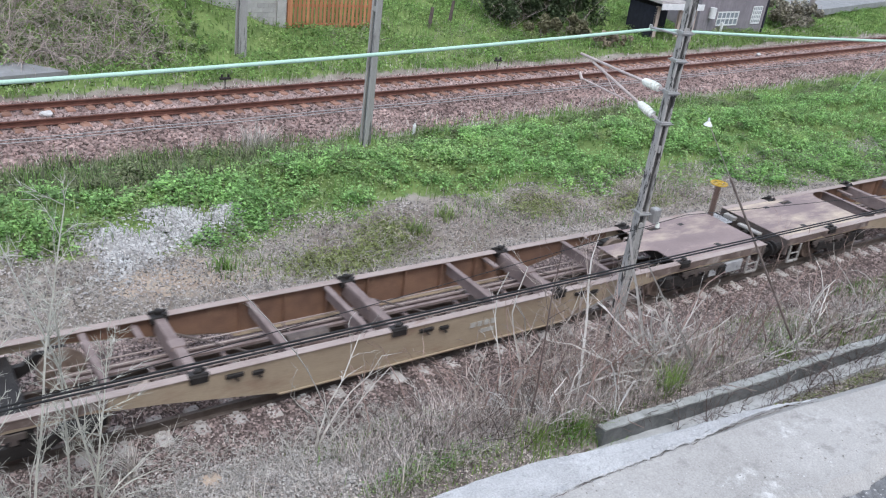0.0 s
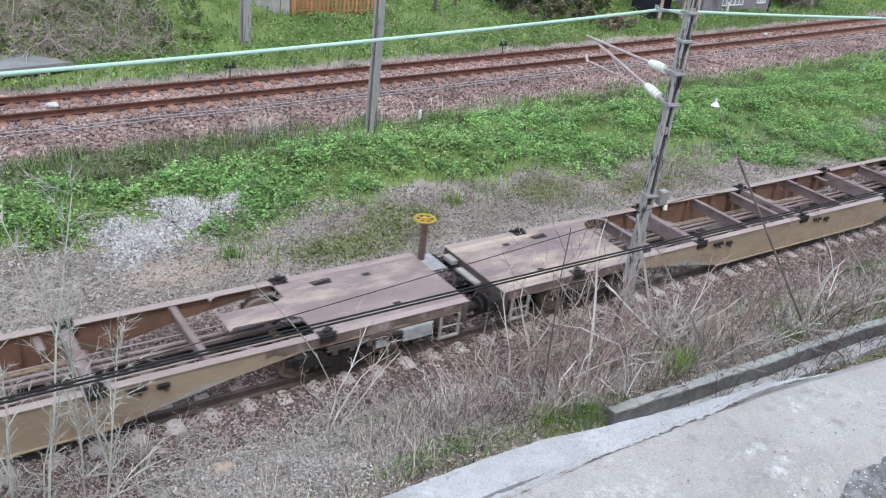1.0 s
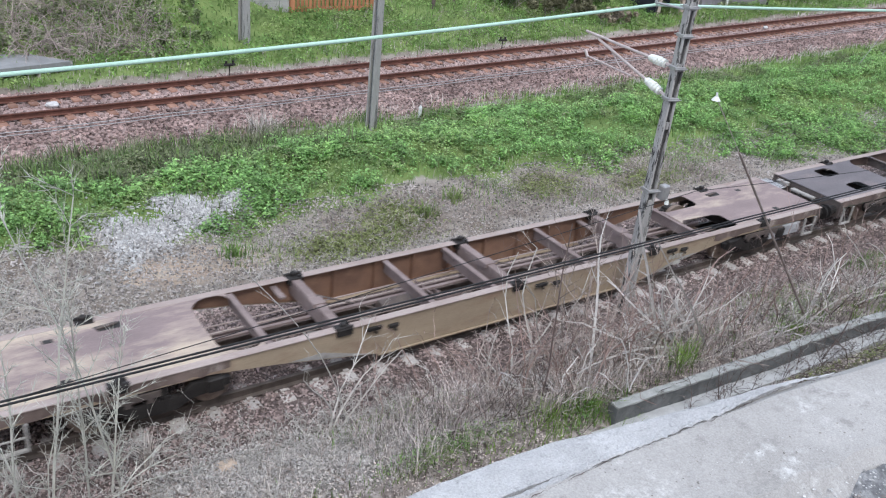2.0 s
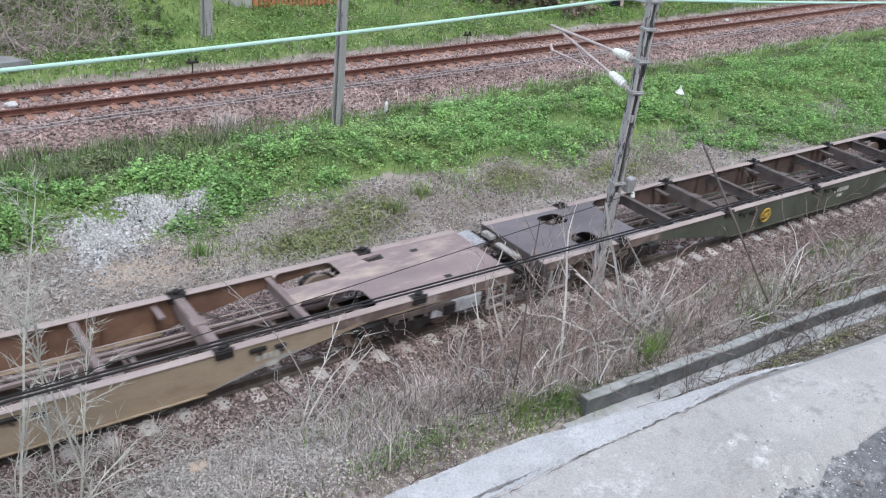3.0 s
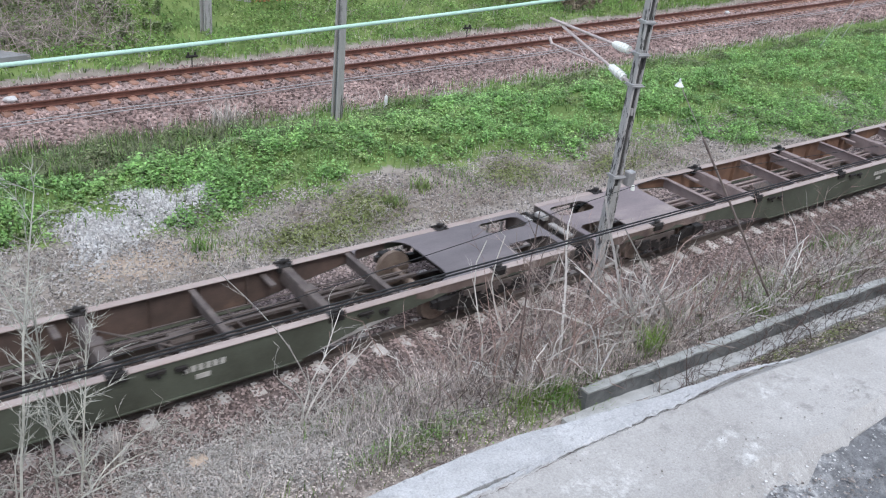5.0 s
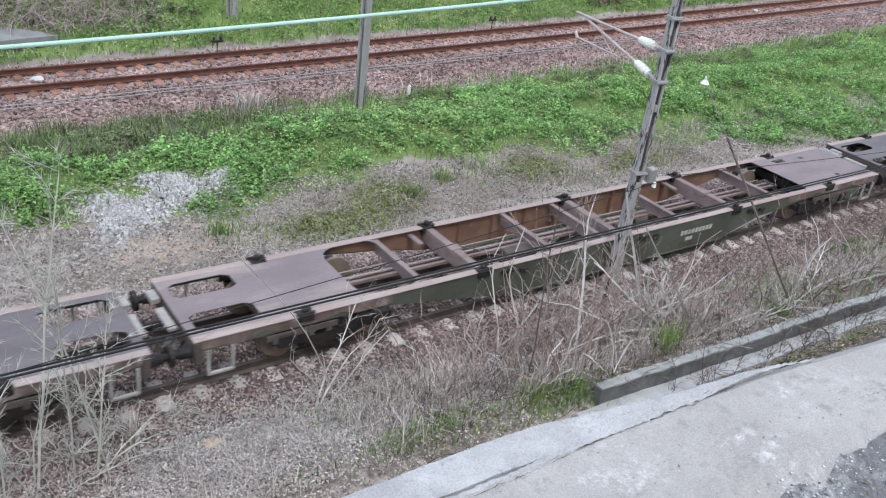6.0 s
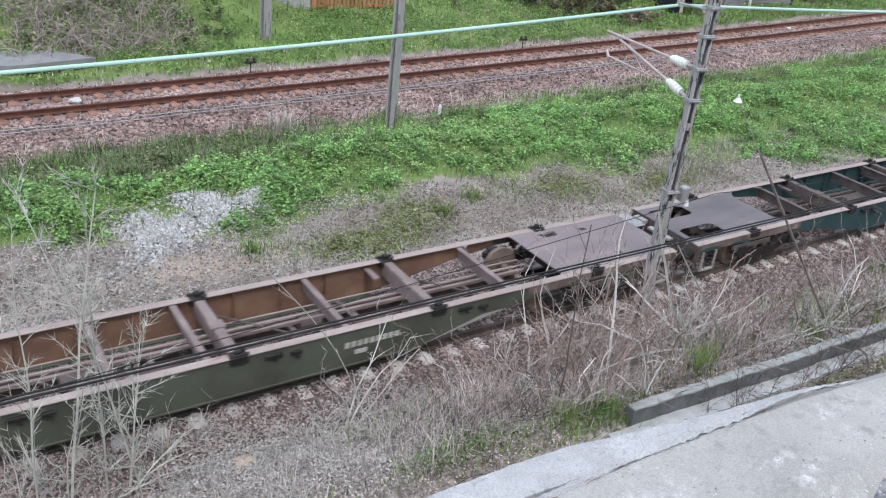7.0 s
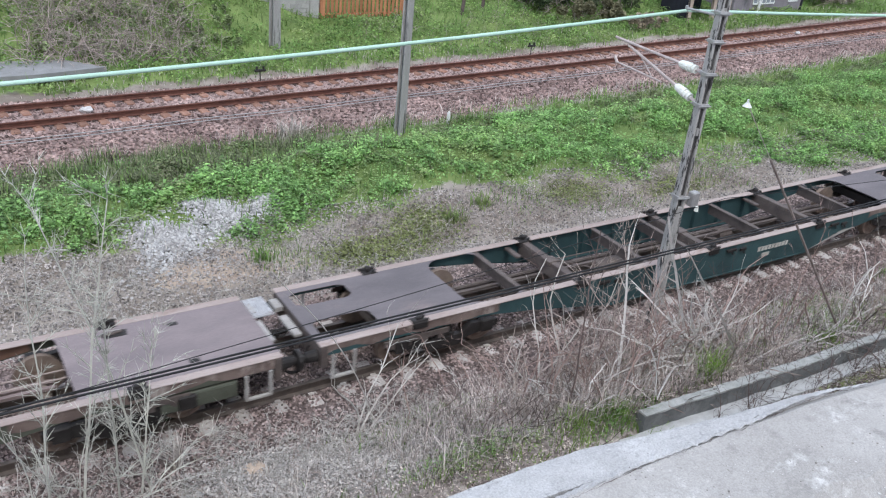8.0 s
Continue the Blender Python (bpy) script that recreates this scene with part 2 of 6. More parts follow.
def cast_concrete(name, base, dark, lime, pit, lime_at, blotch=4.0, rough=0.95, relief=0.35):
    """Close-up weathered concrete: broad stains, blotches, lime bloom, sandy grain, pale grit and dark pits."""
    m = bpy.data.materials.new(name)
    m.use_nodes = True
    n, li = m.node_tree.nodes, m.node_tree.links
    bs = n["Principled BSDF"]
    bs.inputs["Roughness"].default_value, bs.inputs["Specular IOR Level"].default_value = rough, 0.2
    co = n.new("ShaderNodeTexCoord")

    def tex(scale, detail=6, r=0.65):
        t = n.new("ShaderNodeTexNoise")
        t.inputs["Scale"].default_value, t.inputs["Detail"].default_value, t.inputs["Roughness"].default_value = scale, detail, r
        li.new(co.outputs["Object"], t.inputs["Vector"])
        return t.outputs[0]

    def spots(scale, lo, hi):
        t = n.new("ShaderNodeTexVoronoi")
        t.inputs["Scale"].default_value = scale
        li.new(co.outputs["Object"], t.inputs["Vector"])
        return ramp(t.outputs["Distance"], lo, hi)

    def ramp(v, lo, hi):
        r = n.new("ShaderNodeMapRange")
        r.inputs[1].default_value, r.inputs[2].default_value = lo, hi
        li.new(v, r.inputs[0])
        return r.outputs[0]

    def blend(fac, a, b, kind="MIX"):
        x = n.new("ShaderNodeMixRGB")
        x.blend_type = kind
        for sock, v in zip(x.inputs, (fac, a, b)):
            if isinstance(v, tuple):
                sock.default_value = (*v, 1)
            elif isinstance(v, float):
                sock.default_value = v
            else:
                li.new(v, sock)
        return x.outputs[0]

    def times(a, b):
        x = n.new("ShaderNodeMath")
        x.operation = "MULTIPLY"
        li.new(a, x.inputs[0])
        li.new(b, x.inputs[1])
        return x.outputs[0]

    grain = tex(240, 4, 0.7)
    col = blend(ramp(tex(blotch, 8), 0.36, 0.64), dark, base)
    col = blend(times(ramp(tex(blotch * 7, 5), 0.52, 0.66), ramp(tex(blotch * 1.3), 0.4, 0.6)), col, tuple(0.84 * c for c in dark))
    col = blend(times(ramp(tex(3.1, 7, 0.75), *lime_at), ramp(tex(34, 5), 0.42, 0.60)), col, lime)
    col = blend(times(spots(130, 0.16, 0.06), ramp(tex(19), 0.52, 0.60)), col, lime)
    col = blend(times(spots(85, 0.17, 0.07), ramp(tex(11), 0.55, 0.62)), col, pit)
    col = blend(0.35, col, blend(ramp(grain, 0.3, 0.7), tuple(0.35 * c for c in base), tuple(min(0.95, 1.55 * c) for c in base)), "OVERLAY")
    li.new(col, bs.inputs["Base Color"])
    add = n.new("ShaderNodeMath")
    add.operation = "ADD"
    li.new(grain, add.inputs[0])
    li.new(tex(45, 5), add.inputs[1])
    b = n.new("ShaderNodeBump")
    b.inputs["Strength"].default_value, b.inputs["Distance"].default_value = relief, 0.008
    li.new(add.outputs[0], b.inputs["Height"])
    li.new(b.outputs[0], bs.inputs["Normal"])
    return m


PARAPET = cast_concrete("weathered_parapet_concrete", (0.45, 0.435, 0.42), (0.365, 0.35, 0.335), (0.66, 0.655, 0.645), (0.16, 0.145, 0.13), (0.55, 0.65))
LIP = cast_concrete("pale_mortar", (0.52, 0.515, 0.515), (0.40, 0.395, 0.395), (0.66, 0.66, 0.66), (0.20, 0.19, 0.18), (0.5, 0.68), 9.0, 0.95, 0.6)
ROUGHTAR = cast_concrete("rough_tar_chippings", (0.33, 0.33, 0.335), (0.18, 0.18, 0.185), (0.64, 0.635, 0.63), (0.07, 0.065, 0.06), (0.45, 0.6), 22.0, 0.95, 0.9)


def ground_material():
    """Bare soil, grass mat and ballast bed, mixed by the ground's own weights."""
    m = bpy.data.materials.new("soil_and_grass")
    m.use_nodes = True
    n, li = m.node_tree.nodes, m.node_tree.links
    bs = n["Principled BSDF"]
    bs.inputs["Roughness"].default_value = 0.95
    bs.inputs["Specular IOR Level"].default_value = 0.2
    co = n.new("ShaderNodeTexCoord")

    def tex(s, d=6):
        t = n.new("ShaderNodeTexNoise")
        t.inputs["Scale"].default_value, t.inputs["Detail"].default_value = s, d
        li.new(co.outputs["Object"], t.inputs["Vector"])
        return t.outputs[0]

    def pair(a, b, s):
        x, r = n.new("ShaderNodeMixRGB"), n.new("ShaderNodeMapRange")
        r.inputs[1].default_value, r.inputs[2].default_value = 0.35, 0.65
        li.new(tex(s), r.inputs[0])
        li.new(r.outputs[0], x.inputs[0])
        x.inputs[1].default_value, x.inputs[2].default_value = (*a, 1), (*b, 1)
        return x.outputs[0]

    col = pair((0.22, 0.185, 0.155), (0.37, 0.33, 0.29), 1.3)
    for attr, c in (("grass", pair((0.13, 0.19, 0.06), (0.22, 0.29, 0.10), 1.0)), ("ballast", pair((0.09, 0.07, 0.065), (0.22, 0.17, 0.16), 9)),
                    ("red", pair((0.24, 0.17, 0.155), (0.42, 0.32, 0.295), 9)), ("sand", pair((0.34, 0.26, 0.205), (0.50, 0.41, 0.325), 3)), ("litter", pair((0.24, 0.20, 0.185), (0.52, 0.47, 0.445), 7))):
        a = n.new("ShaderNodeAttribute")
        a.attribute_name = attr
        add, r, x = n.new("ShaderNodeMath"), n.new("ShaderNodeMapRange"), n.new("ShaderNodeMixRGB")
        add.operation = "ADD"
        li.new(a.outputs["Fac"], add.inputs[0])
        li.new(tex(3.0), add.inputs[1])
        r.inputs[1].default_value, r.inputs[2].default_value = 0.85, 1.1
        li.new(add.outputs[0], r.inputs[0])
        li.new(r.outputs[0], x.inputs[0])
        li.new(col, x.inputs[1])
        li.new(c, x.inputs[2])
        col = x.outputs[0]
    li.new(col, bs.inputs["Base Color"])
    b = n.new("ShaderNodeBump")
    b.inputs["Strength"].default_value, b.inputs["Distance"].default_value = 0.8, 0.05
    li.new(tex(22, 4), b.inputs["Height"])
    li.new(b.outputs[0], bs.inputs["Normal"])
    return m


# ---- mesh helpers ----
def box(bm, x0, x1, y0, y1, z0, z1, bev=0.0):
    geom = bmesh.ops.create_cube(bm, size=1, matrix=Matrix.LocRotScale(((x0 + x1) / 2, (y0 + y1) / 2, (z0 + z1) / 2), None, (x1 - x0, y1 - y0, z1 - z0)))
    if bev:
        vs = set(geom["verts"])
        bmesh.ops.bevel(bm, geom=[e for e in bm.edges if e.verts[0] in vs and e.verts[1] in vs], offset=bev, segments=1, affect="EDGES")
    return bm


def cyl(bm, a, b, r, r2=None, sides=10, cap=True):
    a, b = Vector(a), Vector(b)
    m = Matrix.Translation((a + b) / 2) @ (b - a).to_track_quat("Z", "Y").to_matrix().to_4x4()
    bmesh.ops.create_cone(bm, cap_ends=cap, segments=sides, radius1=r, radius2=r if r2 is None else r2, depth=(b - a).length, matrix=m)
    return bm


def ring(bm, centre, axis, big, small, n=20, k=6):
    axis = Vector(axis).normalized()
    u = axis.orthogonal().normalized()
    v = axis.cross(u)
    rows = []
    for i in range(n):
        a = 2 * math.pi * i / n
        d = u * math.cos(a) + v * math.sin(a)
        rows.append([bm.verts.new(Vector(centre) + d * (big + small * math.cos(2 * math.pi * j / k)) + axis * small * math.sin(2 * math.pi * j / k)) for j in range(k)])
    for i in range(n):
        for j in range(k):
            bm.faces.new((rows[i][j], rows[(i + 1) % n][j], rows[(i + 1) % n][(j + 1) % k], rows[i][(j + 1) % k]))
    return bm


def outline(bm, pts, z0, z1):
    """A plate with the outline pts (x, y), from z0 up to z1."""
    lo, hi = [bm.verts.new((x, y, z0)) for x, y in pts], [bm.verts.new((x, y, z1)) for x, y in pts]
    bm.faces.new(lo[::-1])
    bm.faces.new(hi)
    for i in range(len(pts)):
        j = (i + 1) % len(pts)
        bm.faces.new((lo[i], lo[j], hi[j], hi[i]))
    return bm


def upright(bm, pts, y0, y1):
    """A plate with the outline pts (x, z), from y0 to y1."""
    lo, hi = [bm.verts.new((x, y0, z)) for x, z in pts], [bm.verts.new((x, y1, z)) for x, z in pts]
    bm.faces.new(lo)
    bm.faces.new(hi[::-1])
    for i in range(len(pts)):
        j = (i + 1) % len(pts)
        bm.faces.new((hi[i], hi[j], lo[j], lo[i]))
    return bm


def mesh_of(name, bm, material):
    bmesh.ops.recalc_face_normals(bm, faces=bm.faces)
    me = bpy.data.meshes.new(name)
    bm.to_mesh(me)
    bm.free()
    me.materials.append(material)
    return me


def part(name, bm, material, parent=None, label=""):
    ob = new(name, mesh_of(name, bm, material))
    if parent:
        ob.parent = parent
    return tagged(ob, label)


def stuff(name, verts, faces, material, label, category, smooth=False):
    me = bpy.data.meshes.new(name)
    me.from_pydata(verts, [], faces)
    me.materials.append(material)
    if smooth:
        me.polygons.foreach_set("use_smooth", [True] * len(me.polygons))
    return tagged(new(name, me), label, category, "", "stuff")


def far_y(x):
    """Centre line of the far track."""
    return 26.2 + 0.05 * x + 0.0005 * x * abs(x)


YS = [-400, 6.3, 7.66, 7.95, 8.6, 9.5, 10.0, 10.4, 13.3, 14.0, 15.0, 16.2, 17.3, 19.2, 21.2, 22.5, 24.0, 24.9, 25.5, 27.9, 28.8, 30.2, 33, 36, 60, 200, 1500]
ZS = [-0.5, -0.5, -0.42, 0.10, 0.02, -0.2, -0.25, -0.205, -0.205, -0.27, -0.25, -0.08, 0.15, 0.36, -0.08, -0.25, -0.35, -0.28, -0.23, -0.23, -0.45, -0.2, 0.1, 0.4, 1.2, 4, 25]


def eff(x, y):
    """Distance across the tracks, with the far side bent to follow the far track."""
    x, y = np.asarray(x, float), np.asarray(y, float)
    return y - (26.2 + 0.05 * x + 0.0005 * x * np.abs(x) - 26.7) * np.clip((y - 16) / 8, 0, 1)


def ground_z(x, y):
    x, y = np.asarray(x, float), np.asarray(y, float)
    e = eff(x, y)
    wob = 0.07 * np.sin(x * 1.1 + y * 0.7) * np.sin(y * 1.3 - x * 0.4) + 0.05 * np.sin(x * 2.9 + 1) * np.sin(y * 2.3)
    soft = np.clip((np.abs(e - 11.85) - 1.9) / 1.0, 0, 1) * np.clip((np.abs(e - 26.7) - 1.6) / 1.0, 0, 1)
    bank = np.clip((e - 17.2) / 1.0, 0, 1) * np.clip((23.0 - e) / 1.0, 0, 1)
    mound = 0.13 * np.sin(x * 1.5 + 1.2 * np.sin(y * 1.1)) * np.sin(y * 1.6 + np.sin(x * 0.9)) + 0.07 * np.sin(x * 3.3 + y) * np.sin(y * 3.1)
    knoll = 1.5 * np.clip((16.3 - x) / 5, 0, 1) * np.clip((e - 32.0) / 2.8, 0, 1)
    return np.interp(e, YS, ZS) + wob * soft + mound * bank + knoll


# ---- ground ----
gx = np.concatenate([np.linspace(-500, -12, 25), np.arange(-10, 75, 0.5), np.linspace(77, 1500, 40)])
gy = np.concatenate([np.linspace(-400, 4, 12), np.arange(5, 46, 0.35), np.linspace(48, 1500, 40)])
X, Y = np.meshgrid(gx, gy)
Z = ground_z(X, Y)
nx, ny = len(gx), len(gy)
me = bpy.data.meshes.new("ground")
me.from_pydata(np.stack([X, Y, Z], -1).reshape(-1, 3).tolist(), [], [(j * nx + i, j * nx + i + 1, (j + 1) * nx + i + 1, (j + 1) * nx + i) for j in range(ny - 1) for i in range(nx - 1)])
E_ = eff(X, Y).ravel()
edge = 0.7 * np.sin(X.ravel() * 0.55 + 1.0) + 0.4 * np.sin(X.ravel() * 1.7)
for attr, w in (("grass", np.clip((E_ - 16.4 - edge * 0.6 + 2.0 * np.clip((X.ravel() - 19) / 6, 0, 1)) / 0.8, 0, 1) * np.clip((22.7 - E_) / 0.8, 0, 1) + np.clip((E_ - 29.0) / 0.8, 0, 1)),
                ("ballast", np.clip((E_ - 9.3) / 0.5, 0, 1) * np.clip((14.2 - E_) / 0.6, 0, 1)),
                ("red", np.clip((E_ - 22.7) / 0.9, 0, 1) * np.clip((28.9 - E_) / 0.5, 0, 1)),
                ("litter", np.clip((9.4 - E_) / 0.6, 0, 1)),
                ("sand", 1.25 - np.hypot((X.ravel() - 5.4) / 2.0, (Y.ravel() - 15.65) / 0.8))):
    me.attributes.new(attr, "FLOAT", "POINT").data.foreach_set("value", np.clip(w, 0, 1).astype(np.float32))
me.materials.append(ground_material())
me.polygons.foreach_set("use_smooth", [True] * len(me.polygons))
tagged(new("ground", me), "uneven trackside ground of soil, litter and grass", "ground", "", "structure")


# ---- railway tracks ----
def rail_mesh(name, fn, off, x0, x1, step, material, parent):
    prof = [(-0.07, -0.17), (0.07, -0.17), (0.07, -0.155), (0.012, -0.13), (0.012, -0.045), (0.036, -0.03), (0.036, 0.0), (-0.036, 0.0), (-0.036, -0.03), (-0.012, -0.045), (-0.012, -0.13), (-0.07, -0.155)]
    bm = bmesh.new()
    last = None
    x = x0
    while x <= x1 + 1e-6:
        row = [bm.verts.new((x, fn(x) + off + a, b)) for a, b in prof]
        if last:
            for i in range(len(prof)):
                bm.faces.new((last[i], last[(i + 1) % 12], row[(i + 1) % 12], row[i]))
        last = row
        x += step
    return part(name, bm, material, parent)


def sleeper_mesh(material):
    bm = bmesh.new()
    for s in (-1, 1):
        box(bm, -0.13, 0.13, s * 0.75 - 0.40, s * 0.75 + 0.40, -0.36, -0.175, 0.025)
        for k in (-0.1, 0.1):
            box(bm, -0.05, 0.05, s * 0.75 + k - 0.03, s * 0.75 + k + 0.03, -0.176, -0.145)
    box(bm, -0.025, 0.025, -0.4, 0.4, -0.30, -0.25)
    return mesh_of("sleeper", bm, material)


def track(name, fn, x0, x1, rail_material, sleeper_material, label, rng):
    root = tagged(new(name), label, "railway track", "", "structure")
    for s in (-1, 1):
        rail_mesh("rail", fn, s * 0.7525, -160, 560, 4.0, rail_material, root)
    me = sleeper_mesh(sleeper_material)
    x = x0
    while x < x1:
        ob = new("sleeper", me)
        slope = math.degrees(math.atan((fn(x + 0.5) - fn(x - 0.5))))
        ob.parent, ob.matrix_basis = root, pose(x, fn(x) + rng.uniform(-0.02, 0.02), rng.uniform(-0.008, 0.008), 0, 0, slope + rng.uniform(-1, 1))
        x += 0.6
    return root


NEAR_Y = 11.83
rng = random.Random(5)
track("railway_track_near", lambda x: NEAR_Y, -8, 62, RAIL, SLEEPER, "near railway track with dull rails on twin-block concrete sleepers", rng)
track("railway_track_far", far_y, -8, 92, RAIL_RUST, SLEEPER_RUST, "far railway track with rusty rails and rust-stained sleepers", rng)


def stones(name, n, place, size, material, label, seed, sink=0.3):
    """Loose angular stones scattered where place(rng) says."""
    rg = np.random.RandomState(seed)
    base = np.array([(1, 0, 0), (-1, 0, 0), (0, 1, 0), (0, -1, 0), (0, 0, 1), (0, 0, -1)], float)
    fac = np.array([(0, 2, 4), (2, 1, 4), (1, 3, 4), (3, 0, 4), (2, 0, 5), (1, 2, 5), (3, 1, 5), (0, 3, 5)])
    p = place(rg, n)
    s = rg.uniform(0.5, 1.25, n)[:, None, None] * size
    v = base[None] * s * rg.uniform(0.6, 1.25, (n, 6, 1)) + rg.normal(0, 0.16, (n, 6, 3)) * s
    a = rg.uniform(0, 6.28, n)
    c, q = np.cos(a), np.sin(a)
    v = np.stack([v[..., 0] * c[:, None] - v[..., 1] * q[:, None], v[..., 0] * q[:, None] + v[..., 1] * c[:, None], v[..., 2] * 0.75], -1)
    z = ground_z(p[:, 0], p[:, 1]) + s[:, 0, 0] * (1 - sink) * 0.6 + (p[:, 2] if p.shape[1] > 2 else 0)
    v += np.stack([p[:, 0], p[:, 1], z], -1)[:, None]
    f = (fac[None] + 6 * np.arange(n)[:, None, None]).reshape(-1, 3)
    return stuff(name, v.reshape(-1, 3).tolist(), f.tolist(), material, label, "stones")


def band(x0, x1, fn, lo, hi, power=1.0, mid=0.0):
    def place(rg, n):
        x = x0 + (x1 - x0) * rg.uniform(0, 1, n) ** power
        o = rg.uniform(lo, hi, n)
        return np.stack([x, fn(x) + o, np.where(np.abs(o) < 1.2, mid, 0.0)], -1)
    return place


stones("near_ballast", 90000, band(-1.5, 36, lambda x: NEAR_Y, -2.7, 2.4, 1.35, 0.008), 0.033, BALLAST, "brown crushed stone ballast under the near rails", 11)
stones("far_ballast", 68000, band(-4, 75, lambda x: 26.2 + 0.05 * x + 0.0005 * x * np.abs(x), -4.1, 2.2, 1.3, -0.03), 0.062, BALLAST_RED, "reddish crushed stone ballast under the far rails", 12)
stones("side_gravel", 38000, band(-2, 34, lambda x: 15.5 + 0.0 * x, -1.5, 1.7, 1.3), 0.032, GRAVEL, "grey gravel scattered over bare soil beside the track", 13)


def heap(rg, n):
    """Three overlapping spills with ragged, thinning edges."""
    a, r = rg.uniform(0, 6.28, n), np.abs(rg.normal(0, 0.65, n))
    k = rg.choice(3, n, p=(0.45, 0.42, 0.13))
    edge = 1 + 0.3 * np.sin(3 * a + 1 + k) + 0.25 * np.sin(5 * a + 2 * k)
    x = np.array((4.55, 5.95, 7.0))[k] + np.array((0.75, 0.85, 0.5))[k] * r * edge * np.cos(a)
    y = np.array((16.95, 17.55, 17.6))[k] + np.array((0.75, 0.65, 0.35))[k] * r * edge * np.sin(a)
    return np.stack([x, y, np.clip(0.14 * (1 - r), 0, 1) * rg.uniform(0.6, 1.2, n)], -1)


stones("white_gravel_heap", 12000, heap, 0.042, WHITE_STONE, "spilled heap of pale limestone gravel on the bank's foot", 14)


# ---- concrete: parapet and cable trough ----
def parapet():
    root = tagged(new("parapet"), "weathered pale concrete parapet with a broken mortar lip", "parapet", "", "structure")
    def rim(x):
        return 0.829 - (0.022 if x < 1.55 else 0.1) * (min(x, 2.6) - 1.55)
    bm = bmesh.new()
    rows = []
    rg = random.Random(3)
    for x in list(np.linspace(-40, -1.5, 20)) + list(np.linspace(-1.2, 7.3, 110)) + list(np.linspace(8, 60, 20)):
        e = rim(x) + rg.uniform(-0.003, 0.003)
        rows.append([bm.verts.new(p) for p in ((x, -0.25, 6.9), (x, -0.25, 7.60), (x, 0.42, 7.60), (x, 0.603 + 0.012 * math.sin(11 * x) + rg.uniform(-0.012, 0.012), 7.735 + rg.uniform(-0.004, 0.004)), (x, e - 0.03, 7.745), (x, e, 7.725), (x, e + 0.01, 7.0), (x, e + 0.01, -0.3))])
    for a, b in zip(rows, rows[1:]):
        for j in range(7):
            bm.faces.new((a[j], b[j], b[j + 1], a[j + 1]))
    part("coping", bm, PARAPET, root)
    bm = bmesh.new()
    rows = []
    for i in range(91):
        x = -3.0 + 10.0 * i / 90
        rows.append([bm.verts.new((x, -0.24 + 0.83 * k / 12 + (rg.uniform(-0.02, 0.02) if k < 12 else rg.uniform(-0.05, 0.015)), 7.675 + 0.012 * math.sin(5 * x + k) + rg.uniform(-0.007, 0.007) + 0.028 * k / 12)) for k in range(13)])
    for a, b in zip(rows, rows[1:]):
        for j in range(12):
            bm.faces.new((a[j], b[j], b[j + 1], a[j + 1]))
    part("asphalt_strip", bm, ROUGHTAR, root, "rough grey asphalt strip with pale chippings")
    bm = bmesh.new()
    rows = []
    for i in range(111):
        x = -1.0 + 2.64 * i / 110
        e = rim(x)
        w = max(0.004, min(0.072, 0.055 - 0.11 * (x - 1.125))) + 0.003 * math.sin(9 * x) + rg.uniform(-0.002, 0.002)
        k = min(1.0, max(0.3, (1.72 - x) / 0.5))
        rows.append([bm.verts.new(p) for p in ((x, e - 0.016, 7.70), (x, e - 0.016 * k - 0.001 + rg.uniform(-0.002, 0.002), 7.7415 + 0.003 * k), (x, e + w * 0.5, 7.737 + 0.010 * k + rg.uniform(-0.002, 0.002)), (x, e + w - 0.012 * k, 7.73 + 0.015 * k), (x, e + w, 7.71), (x, e + w * 0.8, 7.6), (x, e, 7.5))])
    for a, b in zip(rows, rows[1:]):
        for j in range(6):
            bm.faces.new((a[j], b[j], b[j + 1], a[j + 1]))
    part("mortar_lip", bm, LIP, root, "pale mortar lip along the edge")
    bm = bmesh.new()
    rows = []
    for i in range(261):
        x = -0.4 + 2.15 * i / 260
        c = min(0.818, rim(x) - 0.012) + 0.003 * math.sin(13 * x) + 0.007 * noise.noise((x * 9, 0, 0)) + 0.005 * noise.noise((x * 41, 1, 0)) + 0.004 * noise.noise((x * 95, 4, 0))
        k = (0.35 + 0.6 * abs(noise.noise((x * 23, 3, 0))) + 0.5 * abs(noise.noise((x * 75, 5, 0)))) * min(1, max(0.25, (1.9 - x) / 0.6))
        rows.append([bm.verts.new((x, c + a * k, 7.743 + b * k)) for a, b in ((-0.012, 0), (-0.008 + rg.uniform(-0.006, 0.005), 0.005 + rg.uniform(-0.003, 0.003)), (0.0 + rg.uniform(-0.004, 0.004), 0.006 + rg.uniform(-0.002, 0.002)), (0.010, 0.005 + rg.uniform(-0.002, 0.002)), (0.016, 0.0))])
    for a, b in zip(rows, rows[1:]):
        for j in range(4):
            bm.faces.new((a[j], b[j], b[j + 1], a[j + 1]))
    part("mortar_ridge", bm, LIP, root, "ragged ridge of mortar")
    # Dark strip laid beside the ridge as the crack's painted shadow line.
    bm = bmesh.new()
    rows = []
    for i in range(261):
        x = -0.4 + 2.15 * i / 260
        c = min(0.818, rim(x) - 0.012) + 0.003 * math.sin(13 * x) + 0.007 * noise.noise((x * 9, 0, 0)) + 0.005 * noise.noise((x * 41, 1, 0)) + 0.004 * noise.noise((x * 95, 4, 0)) - 0.013
        w = 0.0002 + 0.0022 * max(0, noise.noise((x * 17, 7, 0)) + 0.6 * noise.noise((x * 61, 2, 0)))
